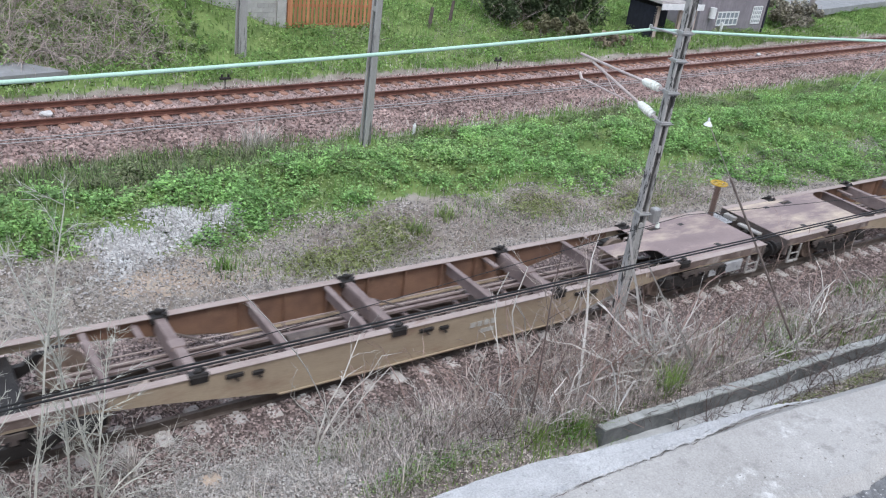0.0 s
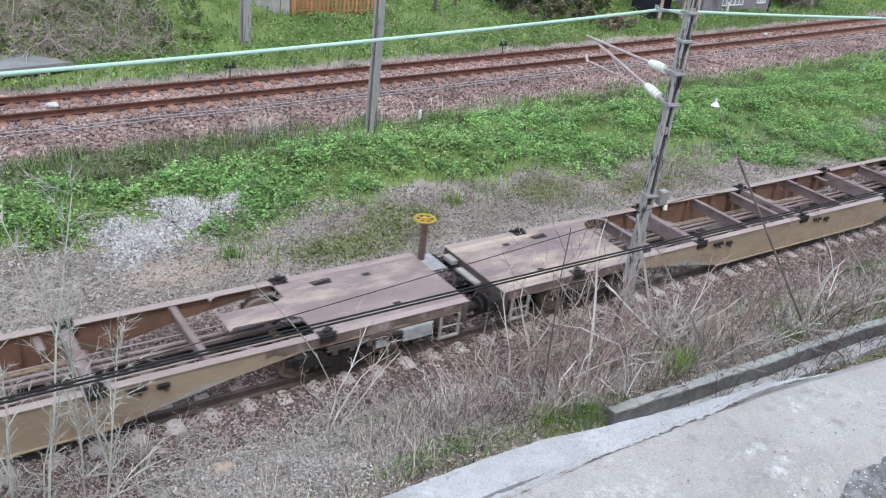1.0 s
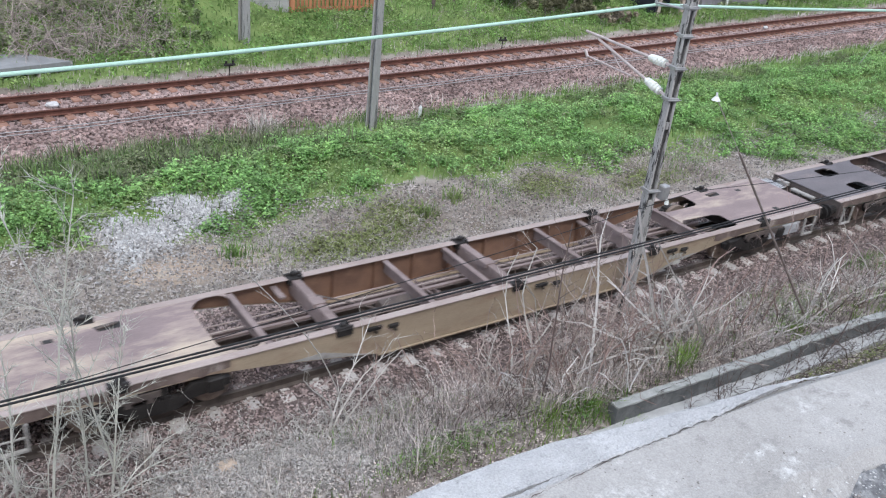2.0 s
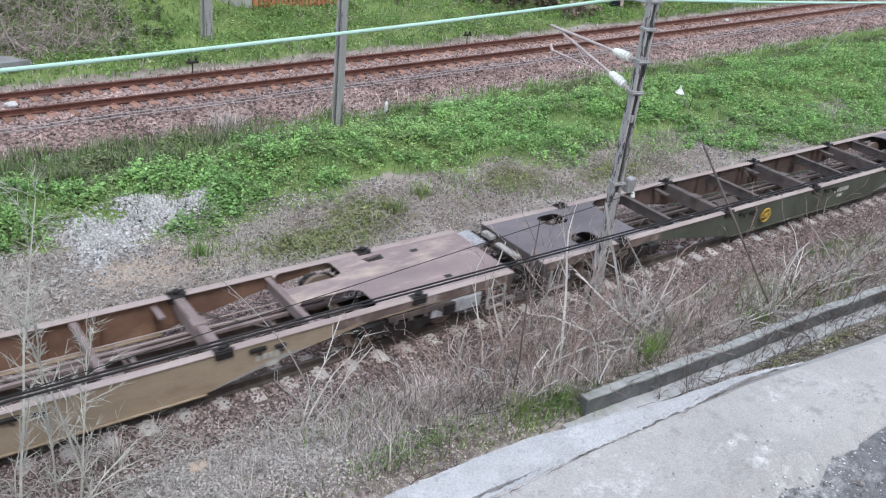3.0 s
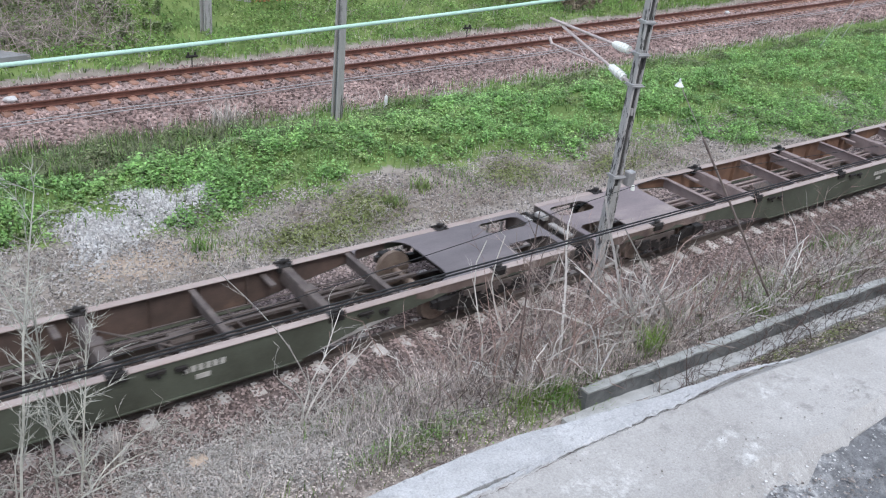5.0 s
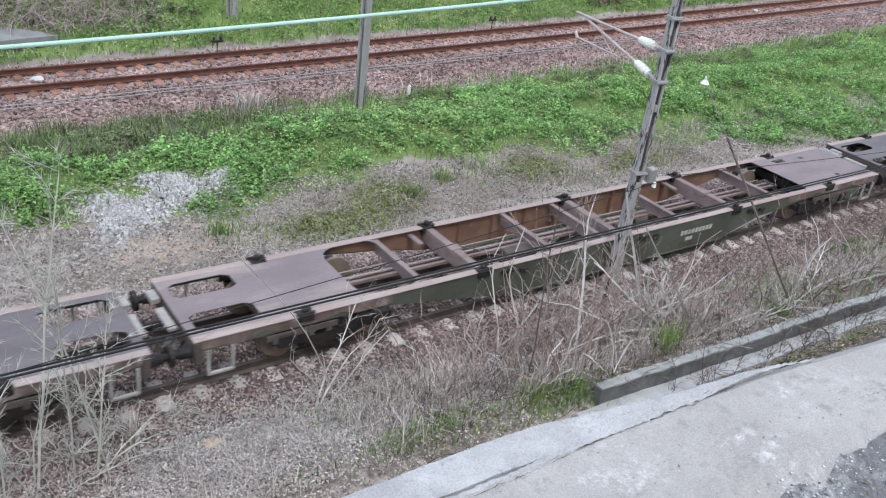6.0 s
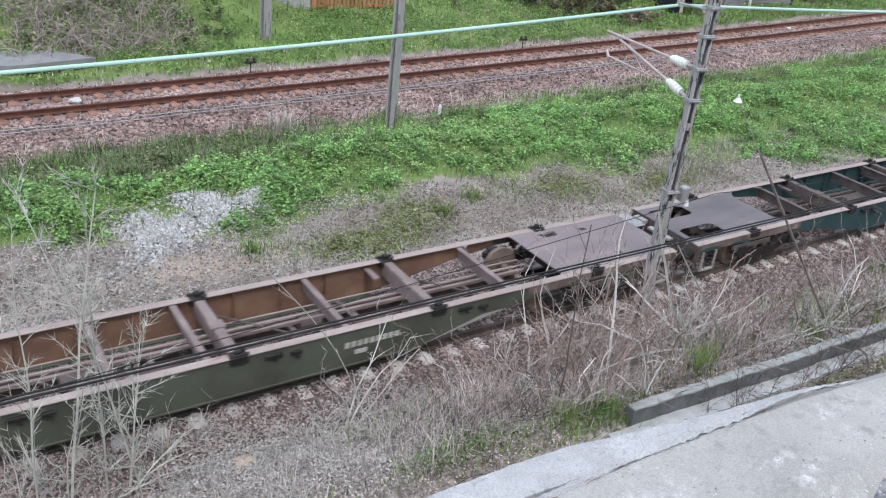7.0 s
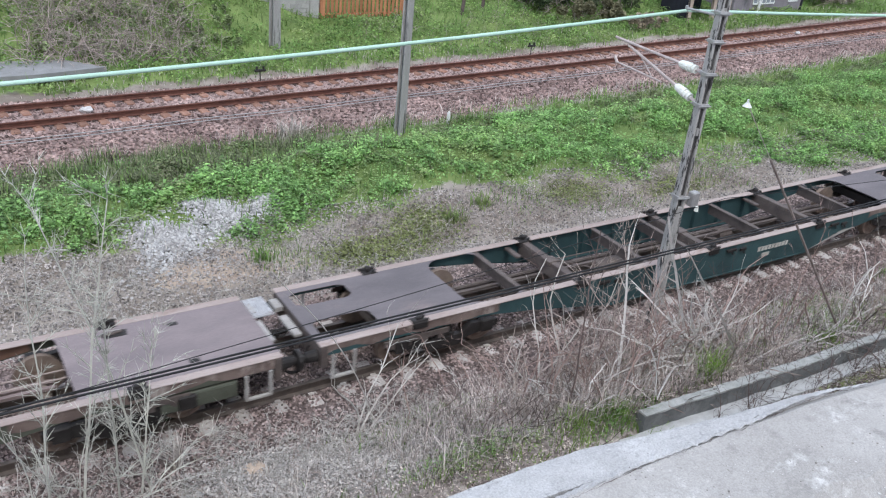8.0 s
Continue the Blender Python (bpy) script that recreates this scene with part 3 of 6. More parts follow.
        rows.append([bm.verts.new((x, c - w, 7.7475)), bm.verts.new((x, c + w, 7.7475))])
    for a, b in zip(rows, rows[1:]):
        bm.faces.new((a[0], b[0], b[1], a[1]))
    part("crack_dirt", bm, DARKTWIG, root, "thin dark strip standing in for the crack's shadow line")
    return root


parapet()


def chips(name, n, y0, y1, z, size, material, label, seed):
    """Small pale chippings bedded in a level top."""
    rg = np.random.RandomState(seed)
    base = np.array([(1, 0, 0), (-1, 0, 0), (0, 1, 0), (0, -1, 0), (0, 0, 1), (0, 0, -1)], float)
    fac = np.array([(0, 2, 4), (2, 1, 4), (1, 3, 4), (3, 0, 4), (2, 0, 5), (1, 2, 5), (3, 1, 5), (0, 3, 5)])
    c = np.stack([rg.uniform(0.3, 3.2, n), rg.uniform(y0, y1, n), np.full(n, z)], -1)
    v = base[None] * (size * rg.uniform(0.4, 1.5, n))[:, None, None] * rg.uniform(0.5, 1.3, (n, 6, 1)) * np.array((1, 1, 0.5)) + c[:, None]
    return stuff(name, v.reshape(-1, 3).tolist(), (fac[None] + 6 * np.arange(n)[:, None, None]).reshape(-1, 3).tolist(), material, label, "chippings")


chips("parapet_chips", 420, 0.63, 0.79, 7.739, 0.0026, WHITE_STONE, "pale pebbles bedded in the parapet's concrete", 17)
chips("parapet_dirt", 240, 0.63, 0.80, 7.741, 0.0022, SOIL, "dark crumbs of dirt on the parapet's top", 22)
chips("edge_chips", 2200, 0.50, 0.645, 7.718, 0.0026, WHITE_STONE, "crumbled pale concrete along the parapet's inner edge", 20)
chips("tar_chips", 7000, 0.0, 0.57, 7.694, 0.0023, WHITE_STONE, "loose pale chippings on the asphalt strip", 18)
chips("tar_dirt", 2600, 0.44, 0.61, 7.702, 0.0034, GRAVEL, "dirt crumbs along the parapet's inner edge", 19)
bm = bmesh.new()
box(bm, -40, 60, -9, -0.25, 6.6, 6.95)
tagged(part("pavement", bm, ASPHALT), "worn asphalt walkway behind the parapet", "pavement", "", "structure")


def trough():
    root = tagged(new("low_wall"), "low concrete wall with a dark upright face and a drain ledge at its foot", "wall", "", "structure")
    rg = random.Random(8)
    x = 9.7
    while x < 38:
        # Upright blocks are darker than the coping slab and the ledge.
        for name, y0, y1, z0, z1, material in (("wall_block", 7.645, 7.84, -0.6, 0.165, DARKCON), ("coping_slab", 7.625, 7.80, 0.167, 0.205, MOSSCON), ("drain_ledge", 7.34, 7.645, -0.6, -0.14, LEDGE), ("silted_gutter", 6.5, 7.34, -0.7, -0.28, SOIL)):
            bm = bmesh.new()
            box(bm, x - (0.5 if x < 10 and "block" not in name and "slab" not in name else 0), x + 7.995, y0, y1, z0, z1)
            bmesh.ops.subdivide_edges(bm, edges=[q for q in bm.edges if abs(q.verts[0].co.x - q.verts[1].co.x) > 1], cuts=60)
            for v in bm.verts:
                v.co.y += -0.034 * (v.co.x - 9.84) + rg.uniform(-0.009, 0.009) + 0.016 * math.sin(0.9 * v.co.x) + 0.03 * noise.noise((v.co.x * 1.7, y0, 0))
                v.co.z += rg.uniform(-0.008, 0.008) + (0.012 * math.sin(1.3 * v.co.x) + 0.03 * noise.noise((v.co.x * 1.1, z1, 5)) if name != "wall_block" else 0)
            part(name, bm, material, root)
        x += 8.0
    return root


trough()


# ---- masts and overhead lines ----
def mast(name, x, y, z0, h, w0, w1, lean, label, turn=0.0, slots=True, skin=POLE, core=DARKCON):
    root = tagged(new(name), label, "mast", "overhead line masts")
    root.matrix_basis = pose(x, y, z0, lean[0], lean[1], turn)
    for s in (-1, 1):
        bm = bmesh.new()
        box(bm, -0.5, 0.5, -0.5, 0.5, 0, 1)
        for v in bm.verts:
            k = w0 + (w1 - w0) * v.co.z
            v.co.x = v.co.x * k
            v.co.y = s * k * 0.36 + v.co.y * k * 0.28
            v.co.z *= h
        bmesh.ops.bevel(bm, geom=bm.edges[:], offset=0.012, segments=1, affect="EDGES")
        part("flange", bm, skin, root)
    # Web is darker than the flanges: the recess's shade is in its colour.
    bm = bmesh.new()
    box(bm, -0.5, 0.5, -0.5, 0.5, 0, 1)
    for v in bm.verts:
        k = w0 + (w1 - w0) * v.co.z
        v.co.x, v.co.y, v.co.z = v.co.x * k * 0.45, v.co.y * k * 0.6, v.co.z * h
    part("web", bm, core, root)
    if slots:
        for i in range(3):
            bm = bmesh.new()
            z = 4.2 + i * 1.1
            k = w0 + (w1 - w0) * z / h
            box(bm, -k * 0.42, k * 0.42, -k * 0.24, k * 0.24, z, z + 0.14)
            part("batten", bm, POLE, root)
    return root


def band_on(root, z, w):
    bm = bmesh.new()
    box(bm, -w / 2 - 0.02, w / 2 + 0.02, -w / 2 - 0.02, w / 2 + 0.02, z - 0.035, z + 0.035, 0.008)
    for s in (-1, 1):
        cyl(bm, (s * (w / 2 + 0.03), -w / 2 - 0.05, z), (s * (w / 2 + 0.03), w / 2 + 0.05, z), 0.012, sides=6)
    part("clamp", bm, STEEL, root, "galvanised clamp band")


near_mast = mast("catenary_mast", 12.58, 10.39, -0.35, 8.6, 0.215, 0.155, (0, 0), "grey concrete catenary mast with bracket arms beside the near track", -102, True, STAINED, WEBSHADE)
for z, w in ((2.95, 0.20), (4.78, 0.19), (5.36, 0.18), (5.95, 0.175), (6.45, 0.17)):
    band_on(near_mast, z, w)
bm = bmesh.new()
box(bm, -0.09, 0.09, -0.068, 0.068, 0.0, 2.75, 0.01)
part("base_fill", bm, POLE, near_mast)
mid_mast = mast("catenary_mast", 13.07, 21.85, -0.3, 8.2, 0.26, 0.20, (0, 0), "grey concrete mast standing in the grass between the tracks", 15)
left_mast = mast("catenary_mast", 13.03, 31.6, -0.3, 7.5, 0.34, 0.26, (0, 0), "square concrete mast on the grass bank beyond the far track", 15, False)


def bracket():
    """Two hinged tubes with white insulators, reaching out over the near track."""
    root = tagged(new("bracket_arm"), "hinged bracket arm with two pale ribbed insulators", "bracket arm")
    root.location = (12.58, 10.5, 0)
    for a, b in (((0, 0, 5.0), (0, 2.36, 5.07)), ((0, 0, 4.43), (0, 1.98, 5.0))):
        a, b = Vector(a), Vector(b)
        d = (b - a).normalized()
        bm = bmesh.new()
        cyl(bm, a + d * 0.12, a + d * 0.6, 0.03, sides=10)
        for i in range(5):
            p = a + d * (0.18 + 0.075 * i)
            cyl(bm, p, p + d * 0.073, 0.092 - 0.006 * abs(i - 2), 0.08 - 0.006 * abs(i - 2), 14)
        part("insulator", bm, WHITE, root, "pale ribbed insulator")
        bm = bmesh.new()
        cyl(bm, a - d * 0.02, a + d * 0.16, 0.035, sides=8)
        cyl(bm, a + d * 0.58, b, 0.028, sides=8)
        part("tube", bm, PINKTUBE, root)
    bm = bmesh.new()
    cyl(bm, (0, 0.95, 4.55), (0, 2.25, 4.6), 0.02, sides=8)
    cyl(bm, (0, 1.2, 4.57), (0, 1.6, 4.88), 0.012, sides=6)
    cyl(bm, (0.0, 2.2, 4.58), (0.0, 2.3, 4.7), 0.03, sides=8)
    part("registration_tube", bm, PINKTUBE, root)
    bm = bmesh.new()
    cyl(bm, (0, -0.1, 6.04), (0, 0.72, 6.0), 0.022, sides=8)
    cyl(bm, (0, 0.70, 5.93), (0, 0.70, 6.05), 0.03, sides=8)
    part("cable_bracket", bm, STEEL, root)
    return root


bracket()


def wire(name, pts, r, material, label, sides=6):
    cu = bpy.data.curves.new(name, "CURVE")
    cu.dimensions, cu.bevel_depth, cu.bevel_resolution, cu.use_fill_caps = "3D", r, 2, True
    sp = cu.splines.new("POLY")
    sp.points.add(len(pts) - 1)
    for p, q in zip(sp.points, pts):
        p.co = (*q, 1)
    cu.materials.append(material)
    return tagged(new(name, cu), label, "cable")


def sag(a, b, drop, n=24):
    a, b = Vector(a), Vector(b)
    return [a.lerp(b, i / n) - Vector((0, 0, drop * 4 * (i / n) * (1 - i / n))) for i in range(n + 1)]


wire("insulated_cable", sag((-37.4, 11.2, 6.3), (12.6, 11.2, 5.96), 0.85, 40) + sag((12.6, 11.2, 5.96), (62.6, 11.2, 6.2), 0.75, 40)[1:], 0.03, CABLE, "thick pale green insulated cable hung along the masts")
for dy in (-0.022, 0.022):
    wire("contact_wire", [(-40, 5.03 + dy, 5.2), (60, 5.03 + dy, 5.2)], 0.0085, BLACK, "taut black overhead wire, one of a close pair")

wire("messenger_wire", sag((-40, 5.05, 5.7), (6.8, 5.05, 5.66), 1.0, 40) + sag((6.8, 5.05, 5.66), (55, 5.05, 5.7), 0.9, 40)[1:], 0.0035, BLACK, "thin black overhead messenger wire")

for a, b in (((38.28, 21.57, 0.05), (44.5, 21.57, 7.3)), ((41.5, 22.4, 0.05), (45.4, 21.6, 7.3))):
    wire("guy_wire", [a, b], 0.012, STEEL, "thin grey guy wire anchored in the grass")

# small box and lamp-like white fitting on the mast
box_root = tagged(new("junction_box"), "small galvanised junction box clamped to the mast", "junction box")
bm = bmesh.new()
box(bm, 12.72, 12.9, 10.16, 10.32, 2.42, 2.72, 0.02)
part("case", bm, STEEL, box_root)
bm = bmesh.new()
cyl(bm, (12.86, 10.15, 2.34), (12.86, 10.15, 2.44), 0.045, 0.03, 10)
part("gland", bm, WHITE, box_root)
bm = bmesh.new()
cyl(bm, (12.6, 10.3, 2.6), (12.8, 10.26, 2.6), 0.02, sides=6)
part("strap", bm, STEEL, box_root)


# ---- container wagons ----
LEN = 19.05
TOP = 0.86
WHEELS = []


def wagon(lead, side, inner, deck, lumps, plains, front_holes, rear_holes, label, seed, wheel_on_deck=False, wheel_on_side=None, front_deck=3.05, flange=FLANGE, marks=(), LEN=LEN, square_rear=False):
    """One flat container wagon; x runs back along it from its leading end, z from the rail tops."""
    rg = random.Random(seed)
    root = tagged(new("container_wagon"), label, "wagon", "train of empty container wagons")
    root.matrix_basis = pose(lead, NEAR_Y, 0)
    W = 1.04
    # side sills: deep in the middle, shallow over the bogies
    for s in (-1, 1):
        sill = part("side_sill", upright(bmesh.new(), [(0.05, TOP - 0.02), (0.05, 0.64), (3.3, 0.64), (4.4, 0.50), (6.3, 0.16), (LEN - 6.3, 0.16), (LEN - 4.4, 0.50), (LEN - 3.3, 0.64), (LEN - 0.05, 0.64), (LEN - 0.05, TOP - 0.02)],
                                            s * (W - 0.035) - 0.008, s * (W - 0.035) + 0.008), side, root)
        bm = bmesh.new()
        y0, y1 = sorted((s * W, s * (W - 0.16)))
        box(bm, 0, LEN, y0, y1, TOP - 0.022, TOP, 0.006)
        part("top_flange", bm, flange, root)
        bm = bmesh.new()
        y0, y1 = sorted((s * (W + 0.01), s * (W - 0.15)))
        box(bm, 6.3, LEN - 6.3, y0, y1, 0.14, 0.16)
        part("bottom_flange", bm, side, root)
        bm = bmesh.new()
        i0, i1 = sorted((s * (W - 0.05), s * (W - 0.062)))
        upright(bm, [(3.4, TOP - 0.03), (3.4, 0.66), (4.4, 0.53), (6.3, 0.19), (LEN - 6.3, 0.19), (LEN - 4.4, 0.53), (LEN - 3.4, 0.66), (LEN - 3.4, TOP - 0.03)], i0, i1)
        for k in range(8):
            xx = 6.4 + k * (LEN - 12.8) / 7
            a, b = sorted((s * (W - 0.062), s * (W - 0.16)))
            box(bm, xx - 0.006, xx + 0.006, a, b, 0.2, TOP - 0.03)
        part("sill_inner_face", bm, inner, root, "rusted inner face of the sill")
        # flaking, rusted ends of the sill
        for x0, x1 in ((0.06, 3.6), (LEN - 4.0, LEN - 0.06)):
            top = [(x0 + (x1 - x0) * k / 24, TOP - 0.024) for k in range(25)]
            low = [(x0 + (x1 - x0) * k / 24, 0.642 + 0.10 * max(0, noise.noise((k * 0.55, seed * 3.1, s)) + 0.15) + rg.uniform(0, 0.02)) for k in range(24, -1, -1)]
            a, b = sorted((s * (W - 0.024), s * (W - 0.018)))
            part("rusted_sill_end", upright(bmesh.new(), top + low, a, b), FLAKE, root, "flaking rust over the sill's end")
        # stepped plates over the bogies
        for x0, x1 in ((1.2, 2.5), (LEN - 2.9, LEN - 1.5)):
            bm = bmesh.new()
            a, b = sorted((s * (W - 0.02), s * (W + 0.012)))
            box(bm, x0, x1, a, b, 0.52, 0.62)
            for k in range(4):
                box(bm, x0 + 0.1 + k * 0.33, x0 + 0.2 + k * 0.33, a, b, 0.44, 0.53)
            part("side_bearer", bm, IRON, root)
    # end decks with openings
    for end, holes in ((0, front_holes), (1, rear_holes)):
        d = front_deck if end == 0 else 3.05

        def px(u):
            return u if end == 0 else LEN - u

        def plate(name, pts, label=""):
            part(name, outline(bmesh.new(), [(px(u), v) for u, v in pts], TOP - 0.016, TOP - 0.004), deck, root, label)
        w = W - 0.162
        bow = 0.08 if end and square_rear else 0.38
        arc = [(d + bow - bow * math.sin(math.pi / 2 * k / 6), w - bow + bow * math.cos(math.pi / 2 * k / 6)) for k in range(7)]
        h0, h1 = (1.3, 1.95) if seed == 3 and not end else (0.16, 1.25)
        start = h1 if holes else 0.0
        plate("end_deck", [(start, -w)] + [(u, -v) for u, v in arc] + arc[::-1] + [(start, w)], "rusted steel deck plate")
        if seed < 3 and end:
            plate("bridge_plate", [(3.0, -0.36), (3.2, -0.22), (4.2, -0.18), (4.3, -0.3), (4.3, 0.4), (4.2, 0.3), (3.2, 0.32), (3.0, 0.45)], "rusted steel strip between two openings")
        if holes:
            plate("end_strip", [(0.0, -w), (h0, -w), (h0, w), (0.0, w)])
            plate("bridge_plate", [(h0, -0.34), (h0 + 0.13, -0.26), (h1 - 0.13, -0.26), (h1, -0.34), (h1, 0.34), (h1 - 0.13, 0.26), (h0 + 0.13, 0.26), (h0, 0.34)])
            for s in (-1, 1):
                plate("edge_plate", [(h0, s * w), (h1, s * w), (h1, s * 0.66), (h1 - 0.13, s * 0.74), (h0 + 0.13, s * 0.74), (h0, s * 0.66)])
        for s in (-1, 1):
            plate("gusset", [(4.25, s * w)] + [(4.05 + 0.2 * math.sin(math.pi / 2 * k / 6), s * (w - 0.2 + 0.2 * math.cos(math.pi / 2 * k / 6))) for k in range(7)])
            # Flat black plates on the deck: the darkness of holes is put into colour.
            x0, x1 = sorted((px(1.2), px(1.36)))
            if not holes:
                part("deck_pocket", box(bmesh.new(), x0, x1, s * 0.58 - 0.05, s * 0.58 + 0.05, TOP - 0.006, TOP + 0.001), GREASE, root)
            x0, x1 = sorted((px(1.98), px(2.42)))
            if s > 0 and not holes:
                bm = bmesh.new()
                outline(bm, [(x0, s * 0.70), (x0 + 0.06, s * 0.55), (x1 - 0.03, s * 0.55), (x1, s * 0.72), (x1 - 0.1, s * 0.74)], TOP - 0.006, TOP + 0.001)
                part("lock_recess", bm, GREASE, root, "flat black plate for the dark recess of a folded twist-lock")
                bm = bmesh.new()
                cyl(bm, (x0 + 0.04, s * 0.62, TOP + 0.012), (x1 - 0.08, s * 0.66, TOP + 0.022), 0.022, sides=6)
                box(bm, x0 + 0.12, x0 + 0.24, s * 0.65 - 0.035, s * 0.65 + 0.035, TOP, TOP + 0.03, 0.008)
                part("folded_lock", bm, IRON, root)
        # headstock, buffers, draw gear
        bm = bmesh.new()
        x0, x1 = sorted((px(0.02), px(0.14)))
        box(bm, x0, x1, -W, W, 0.42, TOP - 0.03, 0.01)
        part("headstock", bm, IRON, root)
        out = -1 if end == 0 else 1
        e = px(0.0)
        for y in (-0.875, 0.875):
            bm = bmesh.new()
            cyl(bm, (e, y, 0.6), (e + out * 0.2, y, 0.6), 0.11, 0.09, 12)
            cyl(bm, (e + out * 0.2, y, 0.6), (e + out * 0.29, y, 0.6), 0.065, sides=10)
            cyl(bm, (e + out * 0.29, y, 0.6), (e + out * 0.33, y, 0.6), 0.18, sides=16)
            part("buffer", bm, GREASE, root)
        bm = bmesh.new()
        cyl(bm, (e, 0, 0.66), (e + out * 0.3, 0, 0.62), 0.05, sides=8)
        ring(bm, (e + out * 0.25, 0, 0.6), (0, 1, 0), 0.09, 0.022, 12, 5)
        part("coupling", bm, GREASE, root)
        bm = bmesh.new()
        cyl(bm, (e, 0.25, 0.58), (e + out * 0.22, 0.3, 0.30), 0.02, sides=6)
        cyl(bm, (e + out * 0.22, 0.3, 0.30), (e + out * 0.33, 0.22, 0.42), 0.02, sides=6)
        part("air_hose", bm, GREASE, root)
        for y, r in ((-0.3, 0.02), (-0.55, 0.016), (0.5, 0.018)):
            bm = bmesh.new()
            pts = [Vector((e + out * 0.34 * f, y + 0.06 * math.sin(3 * f + y), 0.62 - 0.34 * math.sin(math.pi * min(1, f * 0.85)))) for f in (0, 0.2, 0.4, 0.6, 0.8, 1.0)]
            for a, b in zip(pts, pts[1:]):
                cyl(bm, a, b, r, sides=6)
            part("brake_hose", bm, GREASE if y < -0.4 else IRON, root)
        bm = bmesh.new()
        x0, x1 = sorted((e + out * 0.01, e + out * 0.16))
        box(bm, x0, x1, -0.34, 0.34, TOP - 0.2, TOP - 0.14, 0.01)
        box(bm, x0, x1, 0.48, 0.8, TOP - 0.16, TOP - 0.06, 0.01)
        part("shunter_plate", bm, PALEPAINT, root, "dusty pale shunter's plate")
        if end and not holes:
            bm = bmesh.new()
            box(bm, e + 0.03, e + 0.42, 0.34, 0.97, TOP - 0.10, TOP - 0.07, 0.006)
            for k in range(5):
                box(bm, e + 0.05 + k * 0.075, e + 0.08 + k * 0.075, 0.36, 0.95, TOP - 0.07, TOP - 0.055)
            part("shunter_platform", bm, PALEGREY, root, "pale grey shunter's footboard between the wagons")
            bm = bmesh.new()
            box(bm, LEN - 2.0, LEN - 0.75, -W + 0.02, -W + 0.42, 0.30, 0.60, 0.02)
            box(bm, LEN - 1.95, LEN - 0.8, -W + 0.005, -W + 0.02, 0.33, 0.57, 0.006)
            for k in range(3):
                cyl(bm, (LEN - 1.8 + k * 0.42, -W, 0.45), (LEN - 1.8 + k * 0.42, -W - 0.02, 0.45), 0.03, sides=8)
            part("equipment_box", bm, PALEGREY if seed < 3 else GREEN, root, "dusty equipment box under the deck's end")
            bm = bmesh.new()
            ring(bm, (e + 0.28, -0.78, 0.46), (0.25, 1, 0.1), 0.17, 0.030, 18, 6)
            part("coiled_hose", bm, GREASE, root)
        # corner step iron
        bm = bmesh.new()
        xa, xb = px(0.22), px(0.62)
        for s in (-1, 1):
            bm = bmesh.new()
            y = s * (W + 0.02)
            for x in (xa, xb):
                cyl(bm, (x, y, 0.66), (x, y, 0.20), 0.030, sides=6)
            cyl(bm, (xa, y, 0.22), (xb, y, 0.22), 0.036, sides=6)
            if seed < 3:
                cyl(bm, (xa, y, 0.44), (xb, y, 0.44), 0.018, sides=6)
            part("step_iron", bm, PALEPAINT, root, "pale painted step iron")
        # bogie
        c = px(2.45)
        bm = bmesh.new()
        for s in (-1, 1):
            upright(bm, [(c - 1.15, 0.40), (c - 1.15, 0.52), (c - 0.55, 0.56), (c - 0.35, 0.40), (c + 0.35, 0.40), (c + 0.55, 0.56), (c + 1.15, 0.52), (c + 1.15, 0.40), (c + 0.5, 0.30), (c + 0.3, 0.18), (c - 0.3, 0.18), (c - 0.5, 0.30)], s * 0.98 - 0.05, s * 0.98 + 0.05)
            for k in (-0.9, 0.9):
                box(bm, c + k - 0.14, c + k + 0.14, s * 0.98 - 0.1, s * 0.98 + 0.1, 0.33, 0.58, 0.02)
            for k in (-0.14, 0, 0.14):
                cyl(bm, (c + k, s * 0.98, 0.24), (c + k, s * 0.98, 0.46), 0.06, sides=8)
        box(bm, c - 0.18, c + 0.18, -0.98, 0.98, 0.40, 0.62, 0.02)
        part("bogie_frame", bm, GREASE, root)
        for k in (-0.9, 0.9):
            bm = bmesh.new()
            cyl(bm, (0, -1.0, 0), (0, 1.0, 0), 0.075, sides=10)
            for s in (-1, 1):
                cyl(bm, (0, s * 0.70, 0), (0, s * 0.80, 0), 0.35, 0.35, 28)
                cyl(bm, (0, s * 0.80, 0), (0, s * 0.83, 0), 0.29, 0.24, 28)
                cyl(bm, (0, s * 0.675, 0), (0, s * 0.70, 0), 0.378, 0.378, 28)
                for j in range(6):
                    a = j * math.pi / 3
                    cyl(bm, (0.2 * math.cos(a), s * 0.835, 0.2 * math.sin(a)), (0.2 * math.cos(a), s * 0.845, 0.2 * math.sin(a)), 0.035, sides=6)
            ws = part("wheelset", bm, WHEEL, root)
            ws.location = (c + k, 0, 0.35)
            WHEELS.append((ws, c + k))
    # plain crossbeams and long members inside the frame
    for x in plains:
        bm = bmesh.new()
        box(bm, x - 0.058, x + 0.058, -W + 0.16, W - 0.16, TOP - 0.05, TOP - 0.024, 0.006)
        box(bm, x - 0.008, x + 0.008, -W + 0.16, W - 0.16, TOP - 0.28, TOP - 0.05)
        part("crossbeam", bm, BEAM if inner is RUST else IRON, root)
    bm = bmesh.new()
    for y, w, z in ((-0.42, 0.05, 0.40), (0.42, 0.05, 0.40), (0.12, 0.035, 0.50)):
        box(bm, 3.2, LEN - 3.2, y - w, y + w, z - 0.05, z)
    for k in range(9):
        x = 4.6 + k * (LEN - 9.2) / 8
        box(bm, x - 0.04, x + 0.04, -0.45, 0.45, 0.30, 0.36)
    part("longitudinal_member", bm, BEAM if inner is RUST else IRON, root)
